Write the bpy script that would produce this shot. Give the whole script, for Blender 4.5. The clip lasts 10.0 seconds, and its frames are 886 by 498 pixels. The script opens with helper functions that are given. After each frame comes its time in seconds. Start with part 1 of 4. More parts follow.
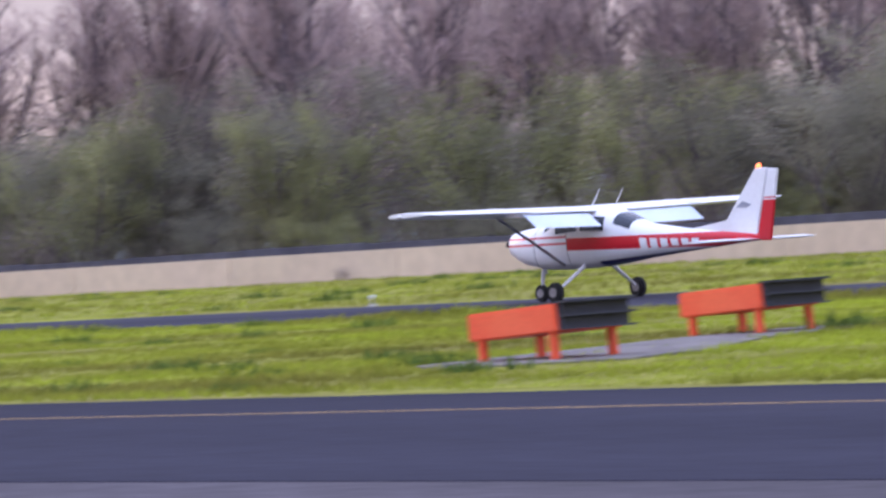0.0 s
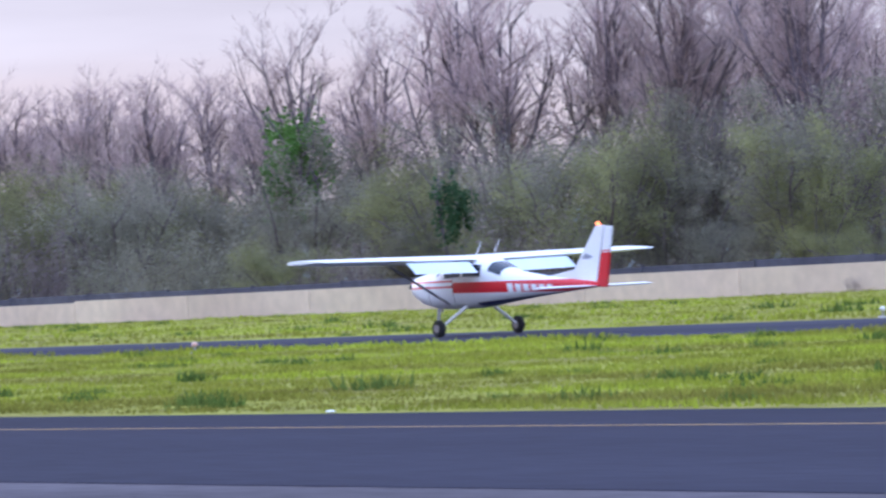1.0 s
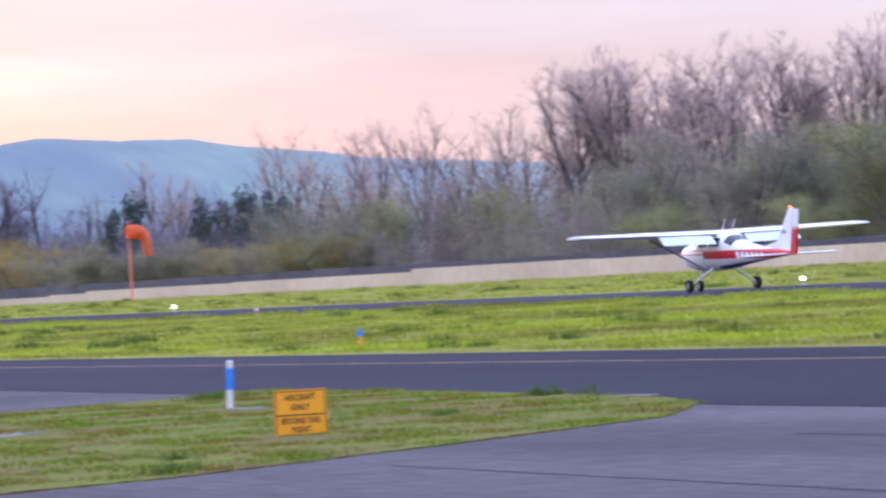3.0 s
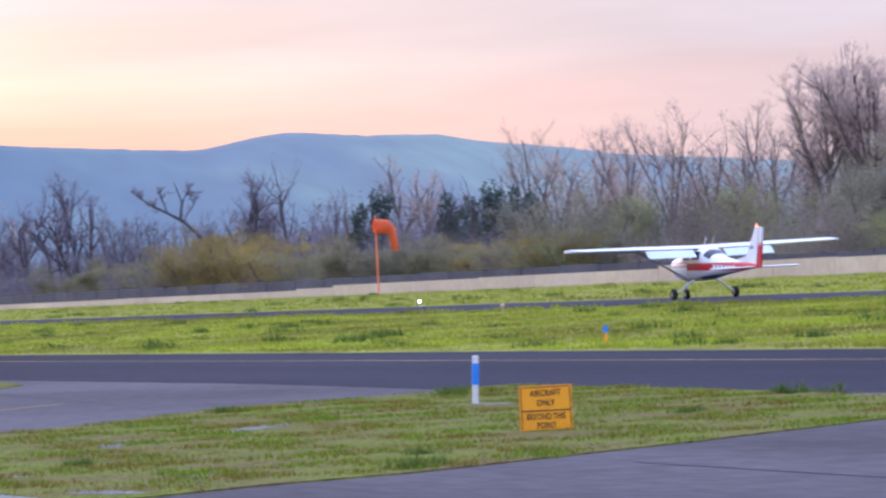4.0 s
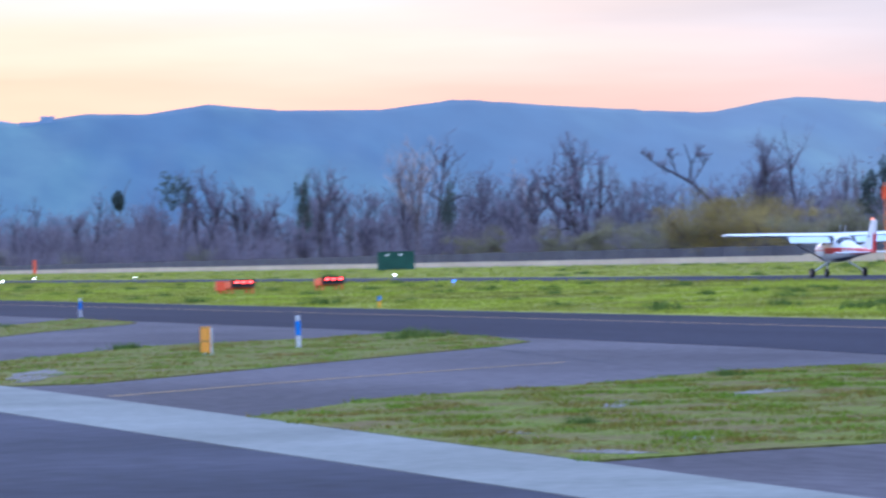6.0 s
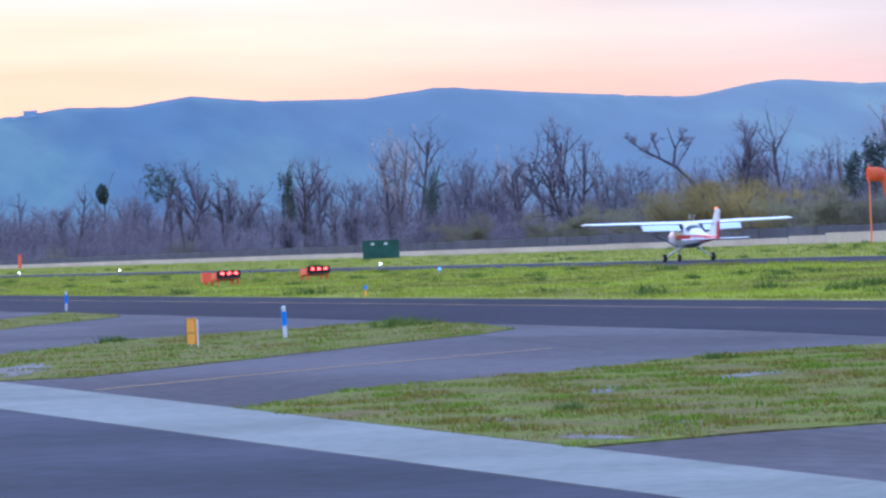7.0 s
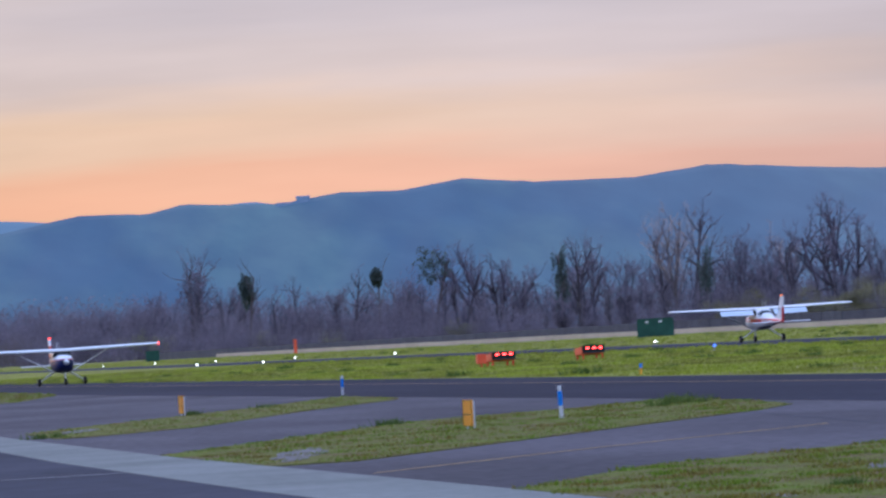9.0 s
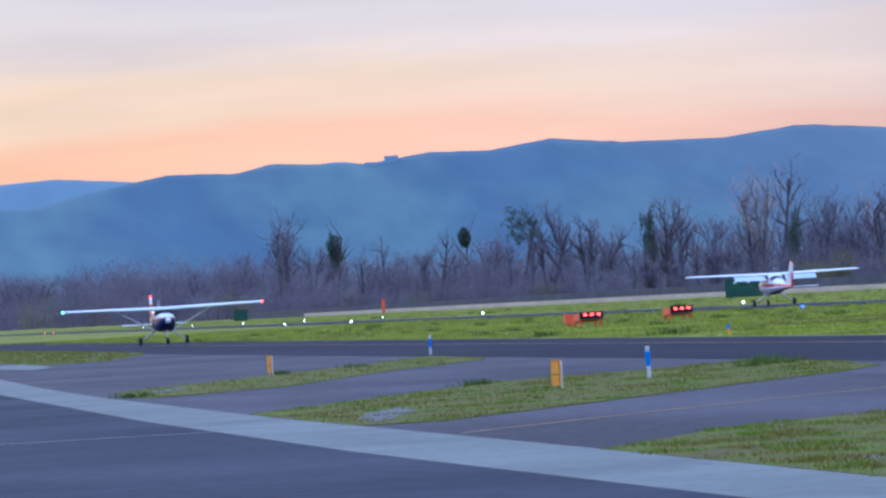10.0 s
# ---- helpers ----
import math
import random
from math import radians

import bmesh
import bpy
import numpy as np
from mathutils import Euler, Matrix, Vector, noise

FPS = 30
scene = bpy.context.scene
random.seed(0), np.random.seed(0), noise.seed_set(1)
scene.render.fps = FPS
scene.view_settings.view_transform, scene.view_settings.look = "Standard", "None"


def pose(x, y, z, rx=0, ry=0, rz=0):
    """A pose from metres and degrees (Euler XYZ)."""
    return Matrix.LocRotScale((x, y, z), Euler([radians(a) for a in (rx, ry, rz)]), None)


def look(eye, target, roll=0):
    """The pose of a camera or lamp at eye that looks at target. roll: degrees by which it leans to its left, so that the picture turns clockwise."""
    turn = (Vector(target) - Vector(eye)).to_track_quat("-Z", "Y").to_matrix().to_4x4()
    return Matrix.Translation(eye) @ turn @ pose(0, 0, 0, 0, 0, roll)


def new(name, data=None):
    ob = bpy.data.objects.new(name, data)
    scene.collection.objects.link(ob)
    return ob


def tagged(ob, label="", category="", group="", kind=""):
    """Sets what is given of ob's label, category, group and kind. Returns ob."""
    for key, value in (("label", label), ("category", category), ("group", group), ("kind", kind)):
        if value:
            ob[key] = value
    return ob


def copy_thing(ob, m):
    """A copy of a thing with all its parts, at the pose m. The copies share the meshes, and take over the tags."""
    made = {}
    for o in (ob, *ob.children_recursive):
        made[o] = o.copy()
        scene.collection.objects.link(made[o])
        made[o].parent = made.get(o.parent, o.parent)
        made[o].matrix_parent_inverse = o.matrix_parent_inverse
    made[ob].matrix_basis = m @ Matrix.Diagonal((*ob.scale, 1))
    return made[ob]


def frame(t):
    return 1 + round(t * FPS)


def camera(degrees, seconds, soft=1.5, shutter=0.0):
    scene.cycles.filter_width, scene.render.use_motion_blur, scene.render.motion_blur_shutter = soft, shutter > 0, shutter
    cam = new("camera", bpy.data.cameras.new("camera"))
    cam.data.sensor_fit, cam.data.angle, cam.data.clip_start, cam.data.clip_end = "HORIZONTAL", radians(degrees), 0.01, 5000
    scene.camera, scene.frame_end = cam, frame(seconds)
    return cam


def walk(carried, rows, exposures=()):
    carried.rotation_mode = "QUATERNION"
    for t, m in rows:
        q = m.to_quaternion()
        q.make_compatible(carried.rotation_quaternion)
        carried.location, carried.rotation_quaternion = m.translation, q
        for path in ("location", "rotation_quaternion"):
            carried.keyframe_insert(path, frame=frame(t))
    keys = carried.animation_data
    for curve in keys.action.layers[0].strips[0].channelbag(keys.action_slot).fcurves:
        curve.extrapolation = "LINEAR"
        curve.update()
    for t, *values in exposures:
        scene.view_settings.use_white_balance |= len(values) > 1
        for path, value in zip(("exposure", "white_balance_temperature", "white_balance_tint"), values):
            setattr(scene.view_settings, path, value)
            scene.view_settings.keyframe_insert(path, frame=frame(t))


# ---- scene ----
# The world's y runs along the runway, x across it; the camera stands at x = y = 0.
EYE = 1.405


def aim(yaw, pitch, roll):
    """The camera's pose from its turn, tilt and lean in degrees."""
    return pose(0, 0, EYE, 90 + pitch, 0, yaw) @ pose(0, 0, 0, 0, 0, roll)


cam = camera(10.18, 10.0, soft=2.5, shutter=0.25)
PATH = [
    (0, -40.260, -0.072, -3.494),
    (0.1, -39.287, -0.188, -3.478),
    (0.4, -36.836, 0.065, -3.444),
    (0.5, -36.076, 0.114, -3.511),
    (1, -34.397, 0.362, -2.882),
    (1.5, -32.225, 0.130, -2.742),
    (2, -29.600, -0.046, -2.941),
    (2.2, -27.875, -0.369, -3.314),
    (2.5, -25.771, -0.307, -3.878),
    (2.7, -24.426, -0.024, -3.731),
    (3, -22.275, 0.182, -3.432),
    (3.2, -21.457, 0.205, -3.329),
    (4.3, -18.515, 0.373, -2.435),
    (4.5, -17.968, 0.400, -2.056),
    (5, -17.845, 0.335, -2.088),
    (5.5, -16.255, 0.302, -1.888),
    (5.8, -14.889, 0.219, -2.124),
    (6, -13.580, 0.079, -1.440),
    (6.2, -13.036, 0.022, -1.033),
    (7.3, -13.811, 0.007, -2.755),
    (7.5, -13.443, 0.386, -2.745),
    (8, -11.886, 0.975, -2.991),
    (8.5, -11.185, 1.228, -2.945),
    (9, -10.646, 1.007, -3.457),
    (9.5, -9.490, 0.879, -3.551),
    (10, -9.606, 0.607, -3.332),
]
EXPOSURES = [(0, 0.2, 6250, 22), (0.5, 0.32, 5870, 18), (1, 0.32, 5580, 14), (1.5, 0.32, 5580, 14), (2.5, 0.32, 5930, 17), (3, 0.32, 5980, 19), (5, 0.04, 5680, 13), (6, 0.1, 5050, 10), (7.5, 0.1, 5150, 11), (8.0, -0.04, 5250, 11), (8.5, -0.42, 5350, 14), (9, -0.58, 5400, 14), (9.5, -0.6, 5200, 14), (10, -0.32, 4900, 9)]
walk(cam, [(t, aim(a, b, c)) for t, a, b, c in PATH], EXPOSURES)

# ---- light: an overcast dusk sky, glowing low in the direction of the runway's far end ----
def link(tree, a, b):
    tree.links.new(a, b)


def build_world():
    world = bpy.data.worlds.new("dusk_sky")
    scene.world = world
    world.use_nodes = True
    tree = world.node_tree
    tree.nodes.clear()
    add = tree.nodes.new
    out, back = add("ShaderNodeOutputWorld"), add("ShaderNodeBackground")
    coord, sep = add("ShaderNodeTexCoord"), add("ShaderNodeSeparateXYZ")
    link(tree, coord.outputs["Generated"], sep.inputs[0])
    # cloud bands, stretched along the horizon
    stretch, cloud = add("ShaderNodeMapping"), add("ShaderNodeTexNoise")
    stretch.inputs["Scale"].default_value = (4.0, 4.0, 40.0)
    cloud.inputs["Scale"].default_value, cloud.inputs["Detail"].default_value = 1.3, 4.0
    link(tree, coord.outputs["Generated"], stretch.inputs[0])
    link(tree, stretch.outputs[0], cloud.inputs["Vector"])
    wobble = add("ShaderNodeMath")
    wobble.operation = "MULTIPLY_ADD"
    wobble.inputs[1].default_value, wobble.inputs[2].default_value = 0.038, -0.020
    link(tree, cloud.outputs["Fac"], wobble.inputs[0])
    height = add("ShaderNodeMath")
    link(tree, sep.outputs["Z"], height.inputs[0])
    link(tree, wobble.outputs[0], height.inputs[1])

    def ramp(stops):
        node = add("ShaderNodeValToRGB")
        node.color_ramp.interpolation = "EASE"
        while len(node.color_ramp.elements) < len(stops):
            node.color_ramp.elements.new(0.5)
        for e, (at, c) in zip(node.color_ramp.elements, stops):
            e.position, e.color = at, (*c, 1)
        return node

    dome = [(0.4, (1.00, 1.13, 1.52)), (1.0, (1.22, 1.50, 2.20))]
    glow = ramp([(0.0, (1.20, 0.52, 0.30)), (0.029, (1.30, 0.65, 0.37)), (0.042, (1.27, 0.84, 0.52)), (0.057, (1.00, 0.79, 0.66)), (0.09, (0.79, 0.70, 0.70)), *dome])
    pale = ramp([(0.0, (0.88, 0.54, 0.47)), (0.03, (0.88, 0.58, 0.51)), (0.05, (0.80, 0.66, 0.63)), (0.1, (0.70, 0.65, 0.68)), *dome])
    dull = ramp([(0.0, (0.67, 0.52, 0.50)), (0.03, (0.65, 0.54, 0.54)), (0.05, (0.61, 0.55, 0.58)), (0.1, (0.58, 0.56, 0.63)), *dome])
    for node in (glow, pale, dull):
        link(tree, height.outputs[0], node.inputs[0])
    # how far the look is from the sunset, which lies at x = -0.17, y = 0.985
    side = add("ShaderNodeVectorMath")
    side.operation = "DOT_PRODUCT"
    side.inputs[1].default_value = (-0.17, 0.985, 0.0)
    link(tree, coord.outputs["Generated"], side.inputs[0])

    def blend(a, b, far, close):
        near, mix = add("ShaderNodeMapRange"), add("ShaderNodeMix")
        near.interpolation_type, mix.data_type = "SMOOTHSTEP", "RGBA"
        near.inputs["From Min"].default_value, near.inputs["From Max"].default_value = far, close
        link(tree, side.outputs["Value"], near.inputs["Value"])
        link(tree, near.outputs[0], mix.inputs["Factor"])
        link(tree, a, mix.inputs[6])
        link(tree, b, mix.inputs[7])
        return mix.outputs[2]

    both = blend(blend(dull.outputs[0], pale.outputs[0], 0.79, 0.92), glow.outputs[0], 0.83, 0.985)
    # the clear sky above the cloud veil
    sky = add("ShaderNodeTexSky")
    sky.sky_type, sky.sun_disc = "NISHITA", False
    sky.sun_elevation, sky.sun_rotation = radians(4), radians(-10)
    sum_ = add("ShaderNodeMix")
    sum_.data_type, sum_.blend_type = "RGBA", "ADD"
    sum_.inputs["Factor"].default_value = 0.008
    link(tree, both, sum_.inputs[6])
    link(tree, sky.outputs[0], sum_.inputs[7])
    # soft brighter and duller reaches of the cloud
    veil_map, veil, veil_span, veil_mix = add("ShaderNodeMapping"), add("ShaderNodeTexNoise"), add("ShaderNodeMapRange"), add("ShaderNodeVectorMath")
    veil_map.inputs["Scale"].default_value = (7.0, 7.0, 55.0)
    veil_map.inputs["Rotation"].default_value = (0.012, 0.02, 0)
    veil.inputs["Scale"].default_value, veil.inputs["Detail"].default_value = 1.0, 5.0
    veil_span.inputs["From Min"].default_value, veil_span.inputs["From Max"].default_value = 0.3, 0.7
    veil_span.inputs["To Min"].default_value, veil_span.inputs["To Max"].default_value = 0.88, 1.13
    link(tree, coord.outputs["Generated"], veil_map.inputs[0])
    link(tree, veil_map.outputs[0], veil.inputs["Vector"])
    link(tree, veil.outputs["Fac"], veil_span.inputs["Value"])
    veil_mix.operation = "SCALE"
    link(tree, sum_.outputs[2], veil_mix.inputs[0])
    link(tree, veil_span.outputs[0], veil_mix.inputs["Scale"])
    link(tree, veil_mix.outputs[0], back.inputs["Color"])
    back.inputs["Strength"].default_value = 1.0
    link(tree, back.outputs[0], out.inputs["Surface"])


build_world()
sun = new("sun", bpy.data.lights.new("sun", "SUN"))
sun.data.energy, sun.data.angle, sun.data.color = 0.6, radians(20), (1.0, 0.80, 0.66)
sun.matrix_world = look((0, 0, 50), (0.17 * 100, -0.985 * 100, 50 - 30))

# ---- materials ----
def material(name, low, high, size=1.0, rough=0.8, bump=0.0, fine=12.0, metal=0.0, spread=(0.35, 0.65), shade=0.25, island=0.0, stretch=(1, 1, 1), each=0.0, spec=0.5, thin=False):
    """A surface whose colour runs between low and high over patches of about that size in metres, with a finer grain over them.
    thin: leaves, blades and twigs, through which half of the light passes."""
    m = bpy.data.materials.new(name)
    m.use_nodes = True
    tree, add = m.node_tree, m.node_tree.nodes.new
    bsdf = tree.nodes["Principled BSDF"]
    bsdf.inputs["Roughness"].default_value, bsdf.inputs["Metallic"].default_value = rough, metal
    bsdf.inputs["Specular IOR Level"].default_value = spec
    coord, mapping = add("ShaderNodeTexCoord"), add("ShaderNodeMapping")
    mapping.inputs["Scale"].default_value = stretch
    link(tree, coord.outputs["Object"], mapping.inputs[0])
    big, small = add("ShaderNodeTexNoise"), add("ShaderNodeTexNoise")
    big.inputs["Scale"].default_value, big.inputs["Detail"].default_value = 1 / size, 5
    small.inputs["Scale"].default_value, small.inputs["Detail"].default_value = fine / size, 3
    link(tree, mapping.outputs[0], big.inputs["Vector"])
    link(tree, mapping.outputs[0], small.inputs["Vector"])
    span = add("ShaderNodeMapRange")
    span.inputs["From Min"].default_value, span.inputs["From Max"].default_value = spread
    link(tree, big.outputs["Fac"], span.inputs["Value"])
    mix = add("ShaderNodeMix")
    mix.data_type = "RGBA"
    mix.inputs[6].default_value, mix.inputs[7].default_value = (*low, 1), (*high, 1)
    link(tree, span.outputs[0], mix.inputs["Factor"])
    level = add("ShaderNodeMapRange")
    level.inputs["From Min"].default_value, level.inputs["From Max"].default_value = 0.3, 0.7
    level.inputs["To Min"].default_value, level.inputs["To Max"].default_value = 1 - shade, 1 + shade
    link(tree, small.outputs["Fac"], level.inputs["Value"])
    factor = level.outputs[0]
    for amount, node, socket in ((island, "ShaderNodeNewGeometry", "Random Per Island"), (each, "ShaderNodeObjectInfo", "Random")):
        if amount:
            source, r = add(node), add("ShaderNodeMapRange")
            r.inputs["To Min"].default_value, r.inputs["To Max"].default_value = 1 - amount, 1 + amount
            link(tree, source.outputs[socket], r.inputs["Value"])
            times = add("ShaderNodeMath")
            times.operation = "MULTIPLY"
            link(tree, factor, times.inputs[0])
            link(tree, r.outputs[0], times.inputs[1])
            factor = times.outputs[0]
    scale = add("ShaderNodeVectorMath")
    scale.operation = "SCALE"
    link(tree, mix.outputs[2], scale.inputs[0])
    link(tree, factor, scale.inputs["Scale"])
    link(tree, scale.outputs[0], bsdf.inputs["Base Color"])
    if thin:
        top, under, half = add("ShaderNodeBsdfDiffuse"), add("ShaderNodeBsdfTranslucent"), add("ShaderNodeMixShader")
        for k, node in ((1, top), (2, under)):
            link(tree, scale.outputs[0], node.inputs["Color"])
            link(tree, node.outputs[0], half.inputs[k])
        half.inputs["Fac"].default_value = 0.45
        link(tree, half.outputs[0], tree.nodes["Material Output"].inputs["Surface"])
    if bump:
        b = add("ShaderNodeBump")
        b.inputs["Strength"].default_value, b.inputs["Distance"].default_value = 0.6, bump
        link(tree, small.outputs["Fac"], b.inputs["Height"])
        link(tree, b.outputs[0], bsdf.inputs["Normal"])
    return m


def glowing(name, color, strength):
    m = bpy.data.materials.new(name)
    m.use_nodes = True
    bsdf = m.node_tree.nodes["Principled BSDF"]
    bsdf.inputs["Base Color"].default_value = (*color, 1)
    bsdf.inputs["Emission Color"].default_value, bsdf.inputs["Emission Strength"].default_value = (*color, 1), strength
    return m


M_GRASS_GROUND = material("grass_ground", (0.20, 0.17, 0.05), (0.30, 0.31, 0.045), 5.0, 0.95, 0.05, 9, shade=0.3, stretch=(1, 0.45, 1), spec=0.05)
M_GRASS = material("grass_blades", (0.220, 0.215, 0.048), (0.345, 0.41, 0.045), 6.0, 0.8, 0, 6, shade=0.28, island=0.2, stretch=(1, 0.4, 1), spread=(0.38, 0.60), thin=True)
M_WEED = material("weeds", (0.09, 0.145, 0.035), (0.15, 0.20, 0.05), 0.8, 0.8, 0, 6, island=0.25, thin=True)
M_ISLAND = material("island_turf", (0.165, 0.12, 0.052), (0.155, 0.175, 0.032), 1.2, 0.95, 0.04, 9, shade=0.35, spec=0.05)
M_TAXI = material("fresh_asphalt", (0.020, 0.020, 0.034), (0.033, 0.032, 0.050), 4.0, 0.9, 0.004, 40, shade=0.18, stretch=(1, 0.12, 1), spec=0.08)
M_RUNWAY = material("runway_asphalt", (0.030, 0.029, 0.043), (0.055, 0.052, 0.070), 9.0, 0.9, 0.004, 40, shade=0.2, stretch=(1, 0.1, 1), spec=0.08)
M_APRON = material("worn_asphalt", (0.068, 0.059, 0.067), (0.118, 0.102, 0.114), 4.0, 0.9, 0.004, 25, shade=0.2, stretch=(1, 0.3, 1), spec=0.1)
M_APRON_DARK = material("dark_apron_asphalt", (0.028, 0.030, 0.046), (0.066, 0.066, 0.09), 4.0, 0.9, 0.004, 25, shade=0.2, stretch=(0.5, 0.5, 1), spec=0.1)
M_CONCRETE = material("pale_concrete", (0.185, 0.185, 0.165), (0.245, 0.245, 0.22), 3.0, 0.85, 0.004, 18, shade=0.12, spec=0.1)
M_GRAVEL = material("pale_gravel", (0.16, 0.14, 0.13), (0.27, 0.24, 0.22), 0.5, 0.95, 0.02, 14, shade=0.35, spec=0.05)
M_YELLOW_LINE = material("worn_yellow_paint", (0.28, 0.16, 0.05), (0.40, 0.24, 0.07), 1.5, 0.7, 0, 12)
M_WHITE_LINE = material("worn_white_paint", (0.22, 0.21, 0.22), (0.34, 0.33, 0.33), 1.5, 0.7, 0, 12)
M_WALL = material("cream_concrete", (0.60, 0.47, 0.36), (0.70, 0.56, 0.44), 14.0, 0.9, 0.01, 20, shade=0.08, each=0.05)
M_DARK_WALL = material("dark_screen", (0.055, 0.055, 0.085), (0.085, 0.085, 0.115), 6.0, 0.8, 0.0, 10, each=0.04)


# ---- small building helpers ----
def part(name, bm, mat, parent=None, label=""):
    """Links a bmesh as one mesh object, under a thing or a part."""
    me = bpy.data.meshes.new(name)
    bm.to_mesh(me)
    bm.free()
    for m in mat if isinstance(mat, (list, tuple)) else [mat]:
        me.materials.append(m)
    ob = new(name, me)
    if parent:
        ob.parent = parent
    return tagged(ob, label)


def smooth(ob, angle=40):
    for p in ob.data.polygons:
        p.use_smooth = True
    ob.data.set_sharp_from_angle(angle=radians(angle))
    return ob


def thing(name, label, category, m=None, group=""):
    ob = new(name)
    ob.empty_display_size = 0.1
    if m is not None:
        ob.matrix_basis = m
    return tagged(ob, label, category, group)


def slab(points, top, bottom):
    """A bmesh of a flat plate with the outline points, from bottom to top."""
    bm = bmesh.new()
    up = [bm.verts.new((x, y, top)) for x, y in points]
    down = [bm.verts.new((x, y, bottom)) for x, y in points]
    bm.faces.new(up)
    bm.faces.new(list(reversed(down)))
    n = len(points)
    for i in range(n):
        bm.faces.new((up[i], down[i], down[(i + 1) % n], up[(i + 1) % n]))
    bmesh.ops.recalc_face_normals(bm, faces=bm.faces)
    return bm


def box(x0, y0, z0, x1, y1, z1, bevel=0.0, bm=None):
    bm = bm or bmesh.new()
    made = bmesh.ops.create_cube(bm, size=1, matrix=Matrix.Translation(((x0 + x1) / 2, (y0 + y1) / 2, (z0 + z1) / 2)) @ Matrix.Diagonal((x1 - x0, y1 - y0, z1 - z0, 1)))
    if bevel:
        edges = list({e for v in made["verts"] for e in v.link_edges})
        bmesh.ops.bevel(bm, geom=edges, offset=bevel, segments=2, affect="EDGES")
    return bm


def rod(a, b, r0, r1=None, sides=8, bm=None):
    """A tapered rod from a to b."""
    bm = bm or bmesh.new()
    a, b = Vector(a), Vector(b)
    turn = (b - a).to_track_quat("Z", "Y").to_matrix().to_4x4()
    bmesh.ops.create_cone(bm, cap_ends=True, segments=sides, radius1=r0, radius2=r0 if r1 is None else r1, depth=(b - a).length, matrix=Matrix.Translation((a + b) / 2) @ turn)
    return bm


def ball(at, size, bm=None, u=10, v=6):
    bm = bm or bmesh.new()
    bmesh.ops.create_uvsphere(bm, u_segments=u, v_segments=v, radius=1, matrix=Matrix.Translation(at) @ Matrix.Diagonal((*size, 1)))
    return bm

# ---- ground, pavements and the wall ----
tagged(part("ground", slab([(-2500, -2500), (4500, -2500), (4500, 4500), (-2500, 4500)], -0.02, -1.0), M_GRASS_GROUND), "open flat airfield ground under spring grass", kind="structure")
APRON = [(-120, -80), (19.8, -80), (19.8, 30), (22.0, 95), (22.0, 330), (-120, 330)]
tagged(part("pavement_apron", slab(APRON, -0.012, -0.2), M_APRON), "worn grey asphalt of the apron and its connectors", kind="structure")
TAXIWAY = [(19.0, -80), (30.1, -80), (30.1, 75), (30.3, 130), (32.6, 300), (36, 900), (26, 900), (21.6, 300), (21.3, 100), (21.0, 68), (19.3, 40), (19.0, 20)]
tagged(part("taxiway", slab(TAXIWAY, -0.006, -0.2), M_TAXI), "dark freshly laid asphalt taxiway beside the grass", kind="structure")
tagged(part("runway", slab([(63.0, -200), (75.2, -200), (75.2, 1500), (63.0, 1500)], -0.01, -0.2), M_RUNWAY), "narrow dark asphalt runway between grass strips", kind="structure")
tagged(part("gutter", slab([(7.5, -60), (8.79, -60), (8.79, 46), (8.70, 66), (9.0, 92), (9.5, 110), (10.5, 135), (13.0, 185), (11.0, 185), (8.05, 103), (7.25, 68), (7.12, 48), (7.3, 36), (7.5, 25)], -0.002, -0.2), M_CONCRETE), "pale concrete drainage strip along the apron", kind="structure")


tagged(part("pavement_dark", slab([(-110, -70), (7.5, -70), (7.5, 25), (7.3, 36), (7.12, 48), (7.25, 68), (8.05, 103), (11.0, 185), (9, 320), (-110, 320)], -0.007, -0.1), M_APRON_DARK), "dark patched asphalt of the parking apron", kind="structure")


tagged(part("gutter_apron", slab([(13.35, 158), (14.6, 165), (15.3, 184), (14.0, 184), (12.95, 166)], -0.003, -0.1), M_CONCRETE), "pale concrete slab at the end of the connector", kind="structure")


def stripe(name, points, width, top, mat, label):
    """A painted line along points."""
    bm = bmesh.new()
    for (x0, y0), (x1, y1) in zip(points, points[1:]):
        d = Vector((x1 - x0, y1 - y0)).normalized() * width / 2
        quad = [(x0 - d.y, y0 + d.x), (x1 - d.y, y1 + d.x), (x1 + d.y, y1 - d.x), (x0 + d.y, y0 - d.x)]
        bm.faces.new([bm.verts.new((x, y, top)) for x, y in quad])
    bmesh.ops.recalc_face_normals(bm, faces=bm.faces)
    tagged(part(name, bm, mat), label, kind="structure")


stripe("taxiway_line", [(27.0, -60), (27.1, 90), (28.4, 300)], 0.12, -0.002, M_YELLOW_LINE, "faded yellow line along the dark taxiway")
stripe("connector_line", [(9.0, 52.6), (12.6, 57.5), (16.6, 62.2)], 0.11, -0.008, M_YELLOW_LINE, "faded yellow lead line on the connector")
stripe("apron_line", [(-9, 62.0), (7.3, 59.7)], 0.15, -0.003, M_WHITE_LINE, "faded pale line across the apron")
M_TAR = material("tar_seal", (0.055, 0.053, 0.07), (0.08, 0.077, 0.095), 0.6, 0.8, spec=0.1)
for tar in ([(16.2, 18), (16.5, 33.5)], [(12.5, 16), (13.1, 33.2)], [(16.9, 61), (18.4, 74)]):
    stripe("tar_seam", tar, 0.05, -0.008, M_TAR, "dark tar sealed seam across the worn asphalt")
